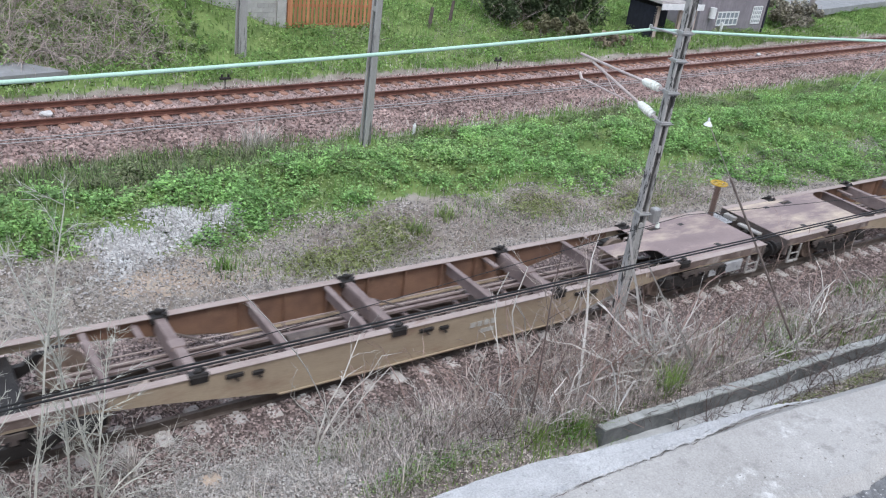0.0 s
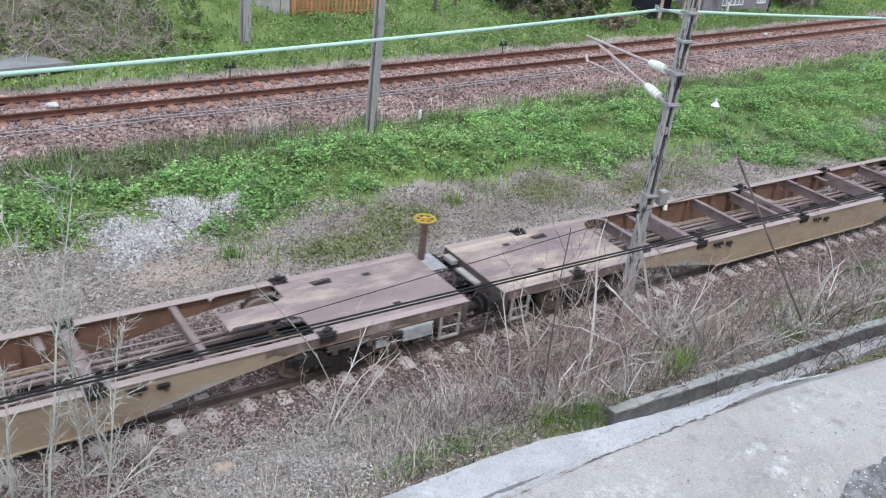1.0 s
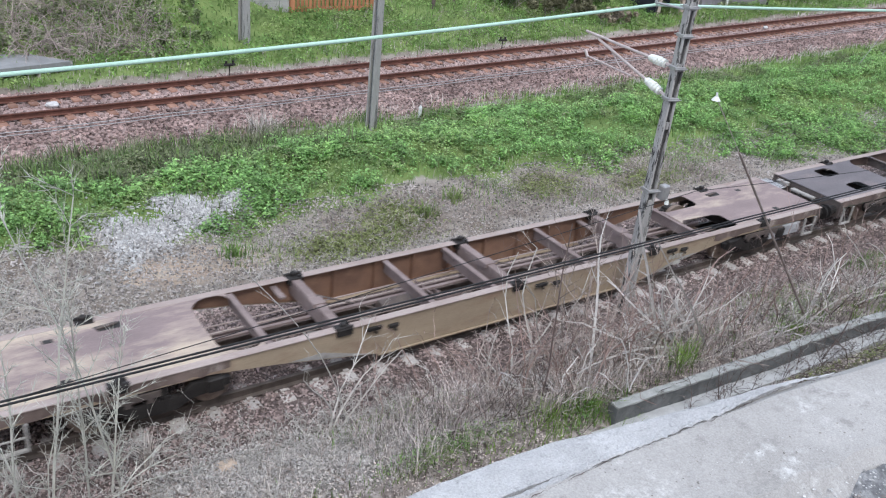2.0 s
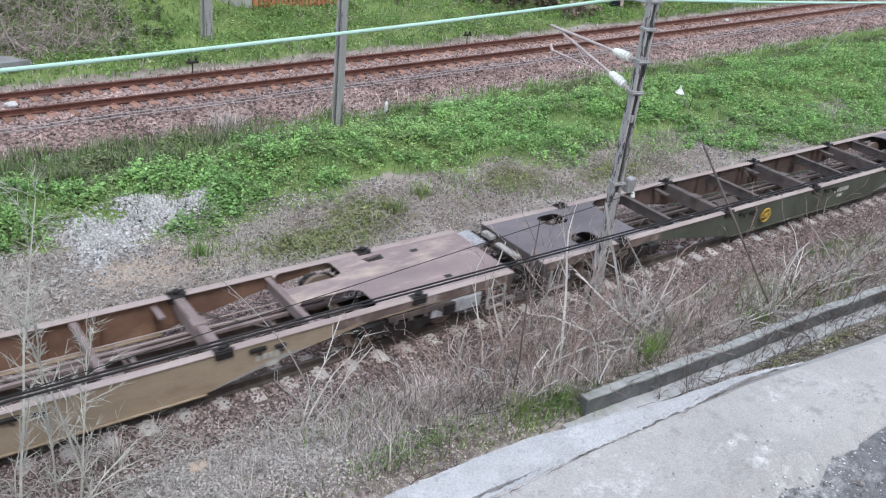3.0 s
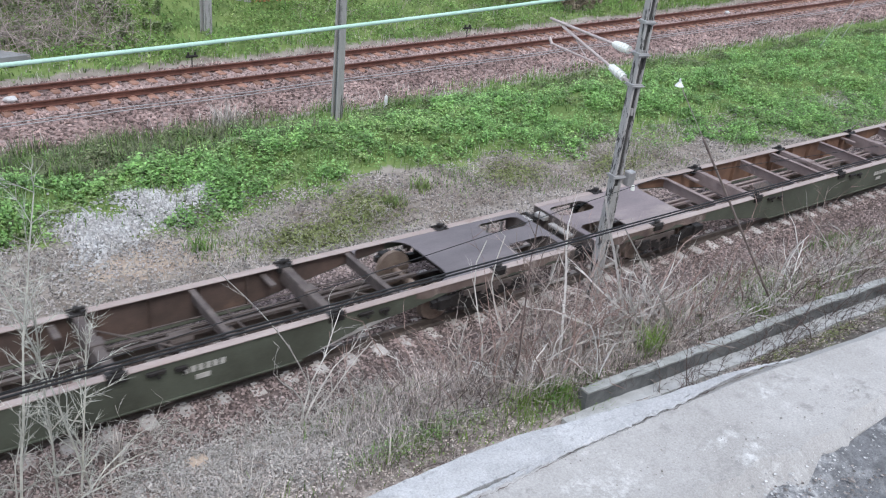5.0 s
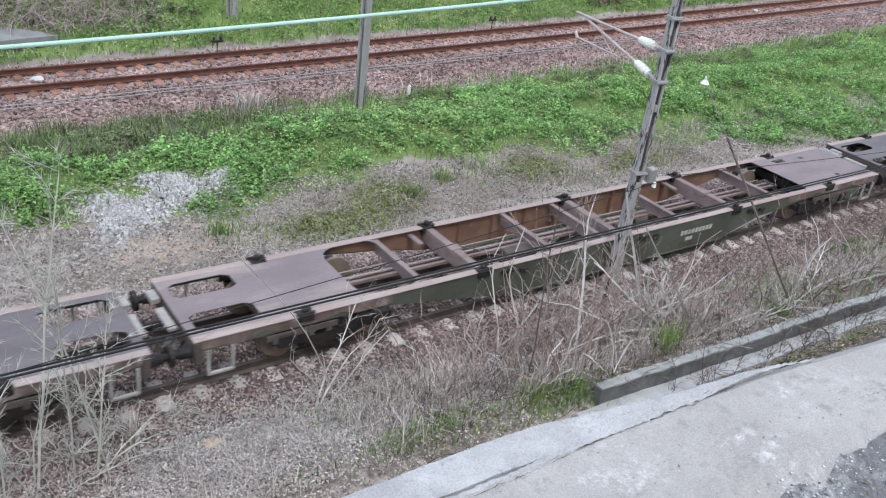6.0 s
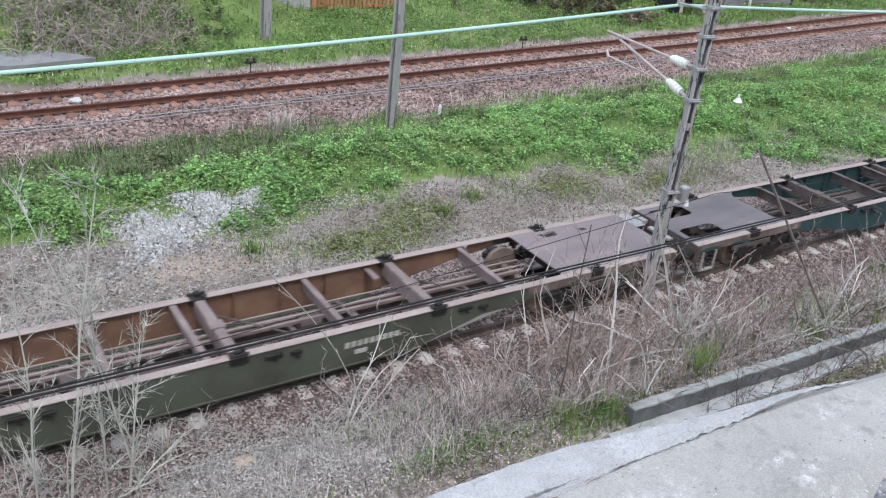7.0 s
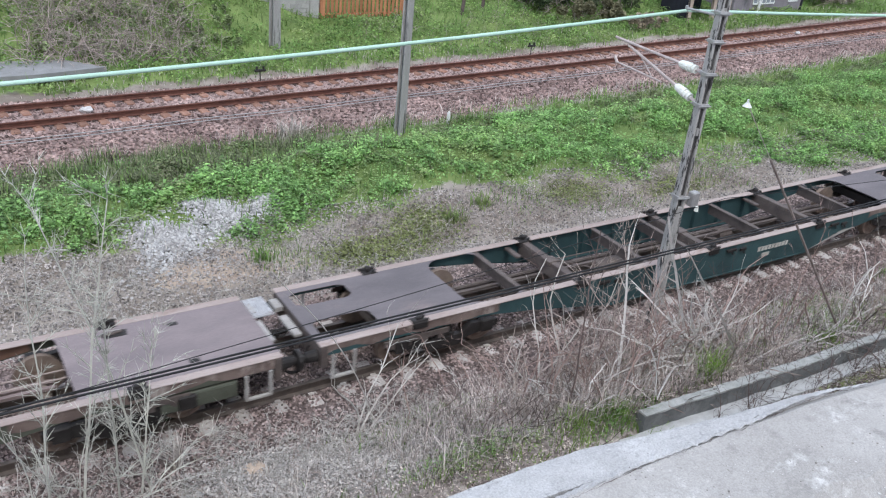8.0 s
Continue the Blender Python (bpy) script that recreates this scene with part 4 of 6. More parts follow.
    for y, z, r in ((-0.25, 0.46, 0.018), (-0.14, 0.44, 0.014), (0.3, 0.48, 0.016), (0.58, 0.44, 0.016), (-0.62, 0.42, 0.016)):
        bm = bmesh.new()
        cyl(bm, (3.0, y, z), (LEN - 3.0, y, z), r, sides=6)
        part("brake_pipe", bm, FLANGE if inner is RUST else IRON, root)
    bm = bmesh.new()
    cyl(bm, (6.9, 0.0, 0.36), (7.7, 0.0, 0.36), 0.17, sides=14)
    part("brake_cylinder", bm, IRON, root)
    bm = bmesh.new()
    cyl(bm, (10.9, 0.2, 0.36), (11.3, 0.2, 0.36), 0.15, sides=14)
    part("brake_cylinder", bm, IRON, root)
    # folding twist-lock beams
    for x in lumps:
        on_deck = x < front_deck or x > LEN - 3.0
        if not on_deck:
            bm = bmesh.new()
            box(bm, x - 0.085, x + 0.085, -W + 0.1, W - 0.1, TOP - 0.06, TOP - 0.012, 0.008)
            box(bm, x - 0.13, x + 0.13, -0.12, 0.12, TOP - 0.08, TOP + 0.012, 0.01)
            box(bm, x - 0.09, x - 0.075, -W + 0.1, W - 0.1, TOP - 0.32, TOP - 0.06)
            part("twistlock_beam", bm, BEAM if inner is RUST else IRON, root)
        for s in (-1, 1):
            bm = bmesh.new()
            box(bm, x - 0.15, x + 0.15, s * (W - 0.09) - 0.11, s * (W - 0.09) + 0.15 * (1 if s > 0 else 0.6), TOP - 0.12, TOP + 0.014, 0.012)
            box(bm, x - 0.055, x + 0.055, s * (W - 0.07) - 0.05, s * (W - 0.07) + 0.05, TOP + 0.01, TOP + 0.10, 0.02)
            cyl(bm, (x - 0.16, s * (W - 0.02), TOP + 0.02), (x + 0.16, s * (W - 0.02), TOP + 0.02), 0.03, sides=8)
            cyl(bm, (x + 0.14, s * (W - 0.12), TOP + 0.03), (x + 0.05, s * (W - 0.2), TOP + 0.05), 0.025, sides=6)
            part("twistlock", bm, GREASE, root, "black greasy twist-lock")
    # worn patches and lettering bars on the sides
    for x in lumps[1:-1]:
        for dx, wx, zz in ((0.42, 0.30, 0.70), (0.86, 0.2, 0.66)):
            bm = bmesh.new()
            box(bm, x + dx, x + dx + wx, -W - 0.035, -W + 0.02, zz, zz + 0.075, 0.012)
            cyl(bm, (x + dx + wx * 0.5, -W - 0.03, zz), (x + dx + wx * 0.5 + 0.05, -W - 0.03, zz - 0.06), 0.018, sides=6)
            part("lock_bracket", bm, GREASE, root)
        bm = bmesh.new()
        box(bm, x - 0.48, x - 0.36, W - 0.55, W - 0.1, TOP - 0.14, TOP - 0.09, 0.008)
        part("stub_beam", bm, BEAM if inner is RUST else IRON, root)
        bm = bmesh.new()
        cyl(bm, (x + 0.1, W - 0.15, 0.55), (x + 1.5, -0.35, 0.42), 0.02, sides=6)
        part("tie_rod", bm, IRON, root)
    for x in plains[1:-1]:
        bm = bmesh.new()
        box(bm, x + 0.5, x + 1.1, -0.3, -0.22, 0.42, 0.5, 0.008)
        cyl(bm, (x + 0.5, -0.26, 0.5), (x + 0.5, 0.5, 0.46), 0.022, sides=6)
        part("rigging_lever", bm, BEAM if inner is RUST else IRON, root)
    bm = bmesh.new()
    upright(bm, [(LEN - 6.2, 0.19), (LEN - 5.9, 0.25), (LEN - 4.5, 0.50), (LEN - 5.0, 0.50)], -W + 0.017, -W + 0.022)
    part("worn_patch", bm, PALEPAINT, root, "bare pale patch on the sill's bend")
    if seed == 2:
        bm = bmesh.new()
        upright(bm, [(6.2, 0.19), (5.9, 0.25), (4.6, 0.48), (5.2, 0.50)], -W + 0.017, -W + 0.022)
        part("worn_patch", bm, PALEPAINT, root, "bare pale patch on the sill's bend")
    for x0, w, n, z in marks:
        bm = bmesh.new()
        for i in range(n):
            box(bm, x0 + i * w, x0 + i * w + w * 0.72, -W + 0.014, -W + 0.022, z, z + 0.11)
        box(bm, x0 + w * 1.6, x0 + w * 3.6, -W + 0.014, -W + 0.022, z - 0.16, z - 0.07)
        part("lettering", bm, MARK, root, "faded white lettering")

    def handwheel(centre, axis, r):
        bm = bmesh.new()
        ring(bm, centre, axis, r, 0.022, 22, 6)
        rim = part("handwheel", bm, YELLOW, root, "yellow spoked brake handwheel")
        ax = Vector(axis)
        u = ax.orthogonal().normalized()
        v = ax.cross(u)
        for i in range(6):
            a = i * math.pi / 3 + 0.3
            part("spoke", cyl(bmesh.new(), centre, Vector(centre) + (u * math.cos(a) + v * math.sin(a)) * r, 0.014, sides=5), YELLOW, rim)
        part("hub", cyl(bmesh.new(), Vector(centre) - ax * 0.04, Vector(centre) + ax * 0.03, 0.045, sides=10), YELLOW, rim)
    if wheel_on_deck:
        handwheel((LEN + 0.10, 0.80, TOP + 0.83), (0, 0, 1), 0.2)
        bm = bmesh.new()
        box(bm, LEN + 0.04, LEN + 0.16, 0.74, 0.86, TOP - 0.3, TOP + 0.79, 0.02)
        cyl(bm, (LEN + 0.10, 0.8, TOP + 0.78), (LEN + 0.10, 0.8, TOP + 0.83), 0.03, sides=8)
        part("brake_column", bm, DARKRUST, root, "rusted brake column")
    if wheel_on_side:
        handwheel((wheel_on_side, -W - 0.05, 0.53), (0, 1, 0), 0.175)
    return root


LUMPS = [1.9, 5.6, 9.35, 13.05, 16.8]
PLAINS = [4.33, 7.5, 8.9, 11.3, LEN - 4.33]
TRAIN = [
    wagon(-1.05, TAN, RUST, DECK, [1.3, 4.96, 8.56, 12.3, 16.0], [3.7, 6.56, 8.1, 10.88, 14.03], False, False, "empty container wagon with faded tan sills and rusted deck", 1, True, None, 0.7, marks=((10.15, 0.16, 4, 0.52),), LEN=18.9, square_rear=True),
    wagon(18.65, TAN, RUST, DECK, LUMPS, PLAINS, False, False, "empty container wagon with tan sills and plain rusted end decks", 2, False, None, 3.55, marks=((13.6, 0.11, 4, 0.5),), square_rear=True),
    wagon(38.5, GREEN, DARKRUST, DECK_DARK, [2.3, 6.0, 9.7, 13.4, 17.0], [4.33, 7.7, 11.6, LEN - 4.33], True, True, "dark container wagon with green sills and yellow handwheel", 3, False, 7.5, marks=((10.7, 0.12, 6, 0.55),)),
    wagon(58.2, GREEN, RUST, DECK_MAUVE, LUMPS, PLAINS, True, False, "container wagon with dark green sills and rusted inside", 4, False, None, marks=((11.2, 0.12, 9, 0.5),), square_rear=True),
    wagon(77.9, TEAL, TEAL, DECK_DARK, LUMPS, PLAINS, True, True, "container wagon with blue-green sills and dark end decks", 5, False, None, marks=((10.9, 0.12, 9, 0.5),)),
    wagon(97.65, TEAL, RUST, DECK, LUMPS, PLAINS, True, False, "rusted container wagon at the back of the train", 6),
]
LEADS = [-1.05, 18.65, 38.5, 58.2, 77.9, 97.65]


# ---- plants ----
def ribbon_mesh(name, P, width, material, label, category, rg, bend=0.5, segs=2, smooth=False):
    """Grass-like blades: P rows of x, y, z, height; each bends over its own way."""
    n = len(P)
    a = rg.uniform(0, 6.28, n)
    d = np.stack([np.cos(a), np.sin(a)], -1)
    side = np.stack([-d[:, 1], d[:, 0]], -1)
    h, w = P[:, 3], width * rg.uniform(0.6, 1.4, n)
    lean = bend * rg.uniform(0.2, 1.2, n)
    V = np.zeros((n, 2 * segs + 1, 3))
    for k in range(segs):
        f = k / segs
        c = P[:, :2] + d * (lean * h * f * f)[:, None]
        z = P[:, 2] + h * f * (1 - 0.25 * f * lean)
        ww = (w * (1 - 0.5 * f))[:, None]
        V[:, 2 * k, :2], V[:, 2 * k + 1, :2] = c - side * ww, c + side * ww
        V[:, 2 * k, 2] = V[:, 2 * k + 1, 2] = z
    V[:, -1, :2] = P[:, :2] + d * (lean * h)[:, None]
    V[:, -1, 2] = P[:, 2] + h * (1 - 0.25 * lean)
    m = 2 * segs + 1
    f4 = [np.stack([np.arange(n) * m + 2 * k + o for o in (0, 1, 3, 2)], -1).tolist() for k in range(segs - 1)]
    tip = np.stack([np.arange(n) * m + o for o in (2 * segs - 2, 2 * segs - 1, 2 * segs)], -1).tolist()
    return stuff(name, V.reshape(-1, 3).tolist(), sum(f4, []) + tip, material, label, category)


def leaf_mesh(name, C, size, material, label, category, rg, tilt=0.9):
    """Small folded leaves at the places C."""
    n = len(C)
    a, t = rg.uniform(0, 6.28, n), rg.normal(0, tilt, n)
    u = np.stack([np.cos(a), np.sin(a), 0.5 * t], -1)
    u /= np.linalg.norm(u, axis=1)[:, None]
    s = np.stack([-np.sin(a), np.cos(a), rg.normal(0, 0.55 * tilt, n)], -1)
    L = (size * rg.uniform(0.5, 1.4, n))[:, None]
    V = np.stack([C - u * L, C + s * L * 0.55, C + u * L, C - s * L * 0.55], 1)
    V[:, (1, 3), 2] += 0.25 * L
    F = np.arange(n * 4).reshape(n, 4)
    f = np.concatenate([F[:, [0, 1, 2]], F[:, [0, 2, 3]]])
    return stuff(name, V.reshape(-1, 3).tolist(), f.tolist(), material, label, category)


def patch(x, y, s=1.0):
    return 0.5 + 0.25 * (np.sin(x * 0.9 * s + 1.3 * np.sin(y * 0.8 * s)) + np.sin(y * 1.3 * s + 1.7 * np.sin(x * 0.6 * s + 2)))


def bank_grows(rg, x, e, y):
    """Where the bank's weeds grow: thinning at both edges, with bare spots and the gravel heap left open."""
    n = len(x)
    lo = 16.9 + 0.45 * np.sin(x * 0.55 + 1.0) + 0.3 * np.sin(x * 1.7) - 2.1 * np.clip((x - 19.5) / 4, 0, 1)
    hi = 22.2 + 0.6 * np.clip((9 - x) / 8, 0, 1) + 0.3 * np.sin(x * 1.3) * np.sin(x * 0.47 + 1) + 0.15 * np.sin(x * 4.1)
    bare = np.zeros(n, bool)
    for bx, by, rx, ry in ((21.8, 17.1, 1.3, 0.9), (23.6, 16.3, 0.9, 0.35), (25.2, 17.7, 1.3, 0.3), (20.9, 20.0, 0.9, 0.35), (19.4, 18.6, 0.7, 0.35), (33.5, 19.6, 0.8, 0.35), (23.8, 18.6, 0.9, 0.2), (11.3, 19.0, 0.25, 0.6)):
        bare |= np.hypot((x - bx + 0.3 * np.sin(5 * y)) / rx, (y - by + 0.15 * np.sin(4 * x)) / ry) < 1
    heaped = (np.hypot((x - 4.55) / 0.95, (y - 16.95) / 0.8) < 1) | (np.hypot((x - 5.95) / 1.05, (y - 17.5) / 0.62) < 1)
    u = rg.uniform(0, 1, (4, n))
    k = (e > lo) & (~bare | (u[0] < 0.13)) & (u[1] < np.clip((hi - e) / 0.8, 0, 1)) & (np.hypot(x - 12.85, (y - 21.45) * 0.8) > 0.45)
    return k & (u[2] < np.clip((e - lo) / 0.7, 0.25, 1)) & (~heaped | (u[3] < 0.05)), lo


def bank_xy(rg, n, x0, x1, e0, e1, power):
    x = x0 + (x1 - x0) * rg.uniform(0, 1, n) ** power
    e = rg.uniform(e0, e1, n)
    return x, e, e + (26.2 + 0.05 * x + 0.0005 * x * np.abs(x) - 26.7) * np.clip((e - 16) / 8, 0, 1)


def domes(rg, x, y, radius, height, per):
    """Leaf places over low rounded plants, per leaves to each."""
    m = len(x)
    d = rg.normal(0, 1, (m, per, 3))
    d /= np.linalg.norm(d, axis=2)[..., None]
    d *= rg.uniform(0.55, 1.05, (m, per, 1))
    cx, cy = x[:, None] + d[..., 0] * radius[:, None], y[:, None] + d[..., 1] * radius[:, None]
    cz = ground_z(cx, cy) + 0.02 + np.abs(d[..., 2]) * height[:, None]
    return np.stack([cx, cy, cz], -1).reshape(-1, 3)


rg = np.random.RandomState(21)
x, e, y = bank_xy(rg, 170000, -2, 56, 14.6, 23.7, 1.25)
k, lo = bank_grows(rg, x, e, y)
x, y, e = x[k], y[k], e[k]
# Low base layer in the darker green, so gaps between clumps look shaded.
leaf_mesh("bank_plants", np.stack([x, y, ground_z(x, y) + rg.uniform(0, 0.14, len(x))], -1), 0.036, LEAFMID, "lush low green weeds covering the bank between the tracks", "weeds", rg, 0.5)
x, e, y = bank_xy(rg, 19000, -2, 56, 14.6, 23.5, 1.25)
k, lo = bank_grows(rg, x, e, y)
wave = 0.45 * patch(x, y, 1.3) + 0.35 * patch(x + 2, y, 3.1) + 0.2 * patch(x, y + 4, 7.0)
k &= rg.uniform(0, 1, len(x)) < np.clip(2.9 * wave - 0.85, 0.05, 1)
x, y, e, wave = x[k], y[k], e[k], wave[k]
edge = 20.9 + 0.5 * np.sin(x * 0.8) + 0.3 * np.sin(x * 2.3) - 1.3 * np.clip((10 - x) / 4, 0, 1)
dull = (e > edge) | (rg.uniform(0, 1, len(x)) < 0.05)
# Where the clump wave is low, gap shade is put into the leaf colour.
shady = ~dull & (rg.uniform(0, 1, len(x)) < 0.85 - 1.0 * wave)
for name, sel, material, tall, label in (("mounded_weeds", ~dull & ~shady, LEAF, 1.3, "rounded clumps of fresh green weeds on the bank"), ("dark_weeds", shady, LEAFMID, 1.0, "darker green weeds between the fresh clumps, coloured as shaded gaps"), ("olive_weeds", dull, DULLEAF, 0.75, "dull olive weeds near the far ballast")):
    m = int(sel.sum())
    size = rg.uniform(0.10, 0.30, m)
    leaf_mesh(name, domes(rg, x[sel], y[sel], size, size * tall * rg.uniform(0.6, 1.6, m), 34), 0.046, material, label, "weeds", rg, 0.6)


n = 10500
k = rg.choice(4, n, p=(0.4, 0.25, 0.2, 0.15))
C = np.array(((8.9, 15.35), (10.4, 15.9), (15.2, 16.1), (18.6, 15.6)))[k] + rg.normal(0, 1, (n, 2)) * np.array(((0.75, 0.32), (0.5, 0.3), (0.55, 0.3), (0.7, 0.25)))[k]
leaf_mesh("verge_plants", np.column_stack([C, ground_z(C[:, 0], C[:, 1]) + rg.uniform(0, 0.12, n)]), 0.035, VERGELEAF, "low olive-green creeping weeds on the gravel verge", "weeds", rg)


n = 150000
C = np.stack([0.0 + 32 * rg.uniform(0, 1, n) ** 1.15, rg.uniform(7.1, 10.0, n)], -1)
C = C[rg.uniform(0, 1, n) < np.clip((9.7 - C[:, 1]) / 0.6, 0.06, 1) * (0.35 + 0.9 * patch(C[:, 0], C[:, 1], 2.0))]
leaf_mesh("leaf_litter", np.column_stack([C, ground_z(C[:, 0], C[:, 1]) + rg.uniform(0.0, 0.07, len(C))]), 0.022, LITTER, "grey-brown fallen leaves and bark over the slope", "leaf litter", rg, 0.5)
n = 26000
k = rg.choice(3, n, p=(0.5, 0.3, 0.2))
C = np.array(((5.2, 8.95), (7.2, 8.6), (3.4, 9.5)))[k] + rg.normal(0, 1, (n, 2)) * np.array(((0.9, 0.38), (0.7, 0.3), (0.6, 0.3)))[k]
leaf_mesh("dead_mat", np.column_stack([C, ground_z(C[:, 0], C[:, 1]) + rg.uniform(0, 0.10, n)]), 0.024, MATLEAF, "pale matted dead weeds on the slope", "dead weeds", rg)
n = 210000
x = -6 + 76 * rg.uniform(0, 1, n)
e = rg.uniform(29.2, 40, n)
y = e + (26.2 + 0.05 * x + 0.0005 * x * np.abs(x) - 26.7)
clump = patch(x, y, 0.8) * 0.4 + 0.35 * patch(x + 3, y, 2.1) + 0.25 * patch(x, y + 5, 5.0)
k = rg.uniform(0, 1, n) < np.clip(2.0 * clump - 0.4, 0.05, 1)
x, y, clump = x[k], y[k], clump[k]
leaf_mesh("far_bank_plants", np.column_stack([x, y, ground_z(x, y) + rg.uniform(0, 1, len(x)) ** 0.7 * (0.05 + 0.5 * clump)]), 0.055, FARLEAF, "mixed low weeds over the bank beyond the far track", "weeds", rg)


def blades(name, n, xr, er, hr, w, material, label, category, seed, power=1.0, thin=0.0, bend=0.6):
    rg = np.random.RandomState(seed)
    x = xr[0] + (xr[1] - xr[0]) * rg.uniform(0, 1, n) ** power
    e = rg.uniform(*er, n)
    y = e + (26.2 + 0.05 * x + 0.0005 * x * np.abs(x) - 26.7) * np.clip((e - 16) / 8, 0, 1)
    k = rg.uniform(0, 1, n) < (1 - thin) + thin * 1.6 * (patch(x, y, 1.5) - 0.2)
    x, y = x[k], y[k]
    P = np.stack([x, y, ground_z(x, y) - 0.01, rg.uniform(*hr, len(x)) * (0.5 + patch(x, y, 2.3))], -1)
    return ribbon_mesh(name, P, w, material, label, category, rg, bend)


blades("bank_grass", 9000, (-2, 50), (17, 22.6), (0.15, 0.5), 0.012, GRASS, "thin grass growing among the bank's weeds", "grass", 31, 1.3)
blades("ballast_edge_grass", 9000, (-3, 60), (21.4, 23.0), (0.1, 0.35), 0.012, GRASS, "rough grass along the far ballast's edge", "grass", 32, 1.2, 0.5)
blades("dull_grass", 9000, (-3, 12), (19.6, 22.9), (0.2, 0.55), 0.013, DULL, "dull olive grass over the weeds near the far ballast", "grass", 41, 1.1, 0.7)
blades("ballast_edge_straw", 4500, (-3, 45), (22.0, 23.5), (0.1, 0.4), 0.010, STRAW, "dry stalks along the far ballast's edge", "dry grass", 33, 1.1, 0.7)
blades("far_bank_grass", 20000, (-6, 70), (29.0, 42), (0.15, 0.45), 0.02, GRASS, "tall uneven grass on the bank beyond the far track", "grass", 34, 1.0, 0.3)
blades("far_bank_straw", 6000, (-2, 60), (28.7, 31), (0.08, 0.25), 0.012, STRAW, "dry grass at the foot of the far bank", "dry grass", 35, 1.0, 0.5)
blades("verge_straw", 14000, (-3, 45), (14.4, 17.4), (0.05, 0.25), 0.006, STRAW, "short dry grass over the gravelly verge", "dry grass", 36, 1.2, 0.8, 1.2)
blades("verge_grass", 5500, (6, 26), (14.9, 16.8), (0.06, 0.22), 0.009, GRASS, "sparse green grass on the gravelly verge", "grass", 37, 1.0, 1.0)
blades("slope_straw", 10000, (3.0, 30), (7.2, 9.4), (0.08, 0.35), 0.0065, STRAW, "matted dry grass on the slope below the parapet", "dry grass", 38, 1.1, 0.35, 1.1)
blades("dry_stalks", 7500, (5.5, 14), (7.95, 9.3), (0.25, 0.7), 0.0055, LITTER, "fine pale dead stalks among the brambles", "dry grass", 42, 1.0, 0.5, 0.8)
blades("slope_green", 15000, (4, 30), (7.9, 9.7), (0.08, 0.3), 0.007, GRASS, "green shoots among the dry grass", "grass", 39, 1.0, 1.0)


def stems(name, roots, material, label, category, seed, h=(0.5, 1.3), r=(0.003, 0.008), twigs=3, wander=0.28, droop=0.0, reach=1.1, taper=0.75):
    """Bare branching stems of three-sided tubes."""
    rg = random.Random(seed)
    V, F = [], []

    def tube(p, d, length, rad, depth):
        segs = max(5, int(length * 2.6)) if depth == 0 else 3
        ringv = None
        for k in range(segs + 1):
            u = d.orthogonal().normalized()
            v = d.cross(u)
            rr = rad * (1 - (taper if depth == 0 else 0.75) * k / segs)
            base = len(V)
            for j in range(3):
                a = j * 2.094
                V.append(tuple(p + (u * math.cos(a) + v * math.sin(a)) * rr))
            if ringv is not None:
                for j in range(3):
                    F.append((ringv + j, ringv + (j + 1) % 3, base + (j + 1) % 3, base + j))
            ringv = base
            share = twigs / (segs * (1 + depth))
            for _ in range(int(share) + (rg.random() < share % 1) if depth < 2 and k > 0 else 0):
                q = (d + Vector((rg.gauss(0, 0.6), rg.gauss(0, 0.6), rg.gauss(0.1, 0.4)))).normalized()
                tube(p.copy(), q, min(length * rg.uniform(0.2, 0.5), reach * rg.uniform(0.6, 1.0)), max(rr * 0.65, 0.0045), depth + 1)
            p = p + d * (length / segs)
            d = (d + Vector((rg.gauss(0, wander), rg.gauss(0, wander), rg.gauss(0, wander * 0.7) - droop))).normalized()

    for (x, y, *rest) in roots:
        d = Vector((rg.gauss(0, 0.6), rg.gauss(0, 0.6), 1)).normalized()
        if rest:
            d = Vector(rest[:3]).normalized()
        length = rg.uniform(*h) if len(rest) < 4 else rest[3]
        tube(Vector((x, y, float(ground_z(x, y)) - 0.03)), d, length, rg.uniform(*r), 0)
    ob = stuff(name, V, F, material, label, category)
    return ob


def scatter(n, x0, x1, y0, y1, seed, power=1.0):
    rg = random.Random(seed)
    return [(x0 + (x1 - x0) * rg.random() ** power, rg.uniform(y0, y1)) for _ in range(n)]


def shrub(label, roots, material, seed, h, r, twigs, wander=0.12, droop=0.0, name="bare_shrub", group="", reach=1.1, taper=0.75):
    """A leafless shrub: each stem with its twigs is a part of its own."""
    x, y = roots[0][:2]
    root = tagged(new(name), label, name.split("_")[-1], group)
    root.location = (x, y, float(ground_z(x, y)))
    for i, one in enumerate(roots):
        ob = stems("stem", [one], material, "", "", seed * 100 + i, h, r, twigs, wander, droop, reach, taper)
        for key in ("label", "category", "kind"):
            if key in ob:
                del ob[key]
        ob.parent, ob.location = root, -root.location
    return root


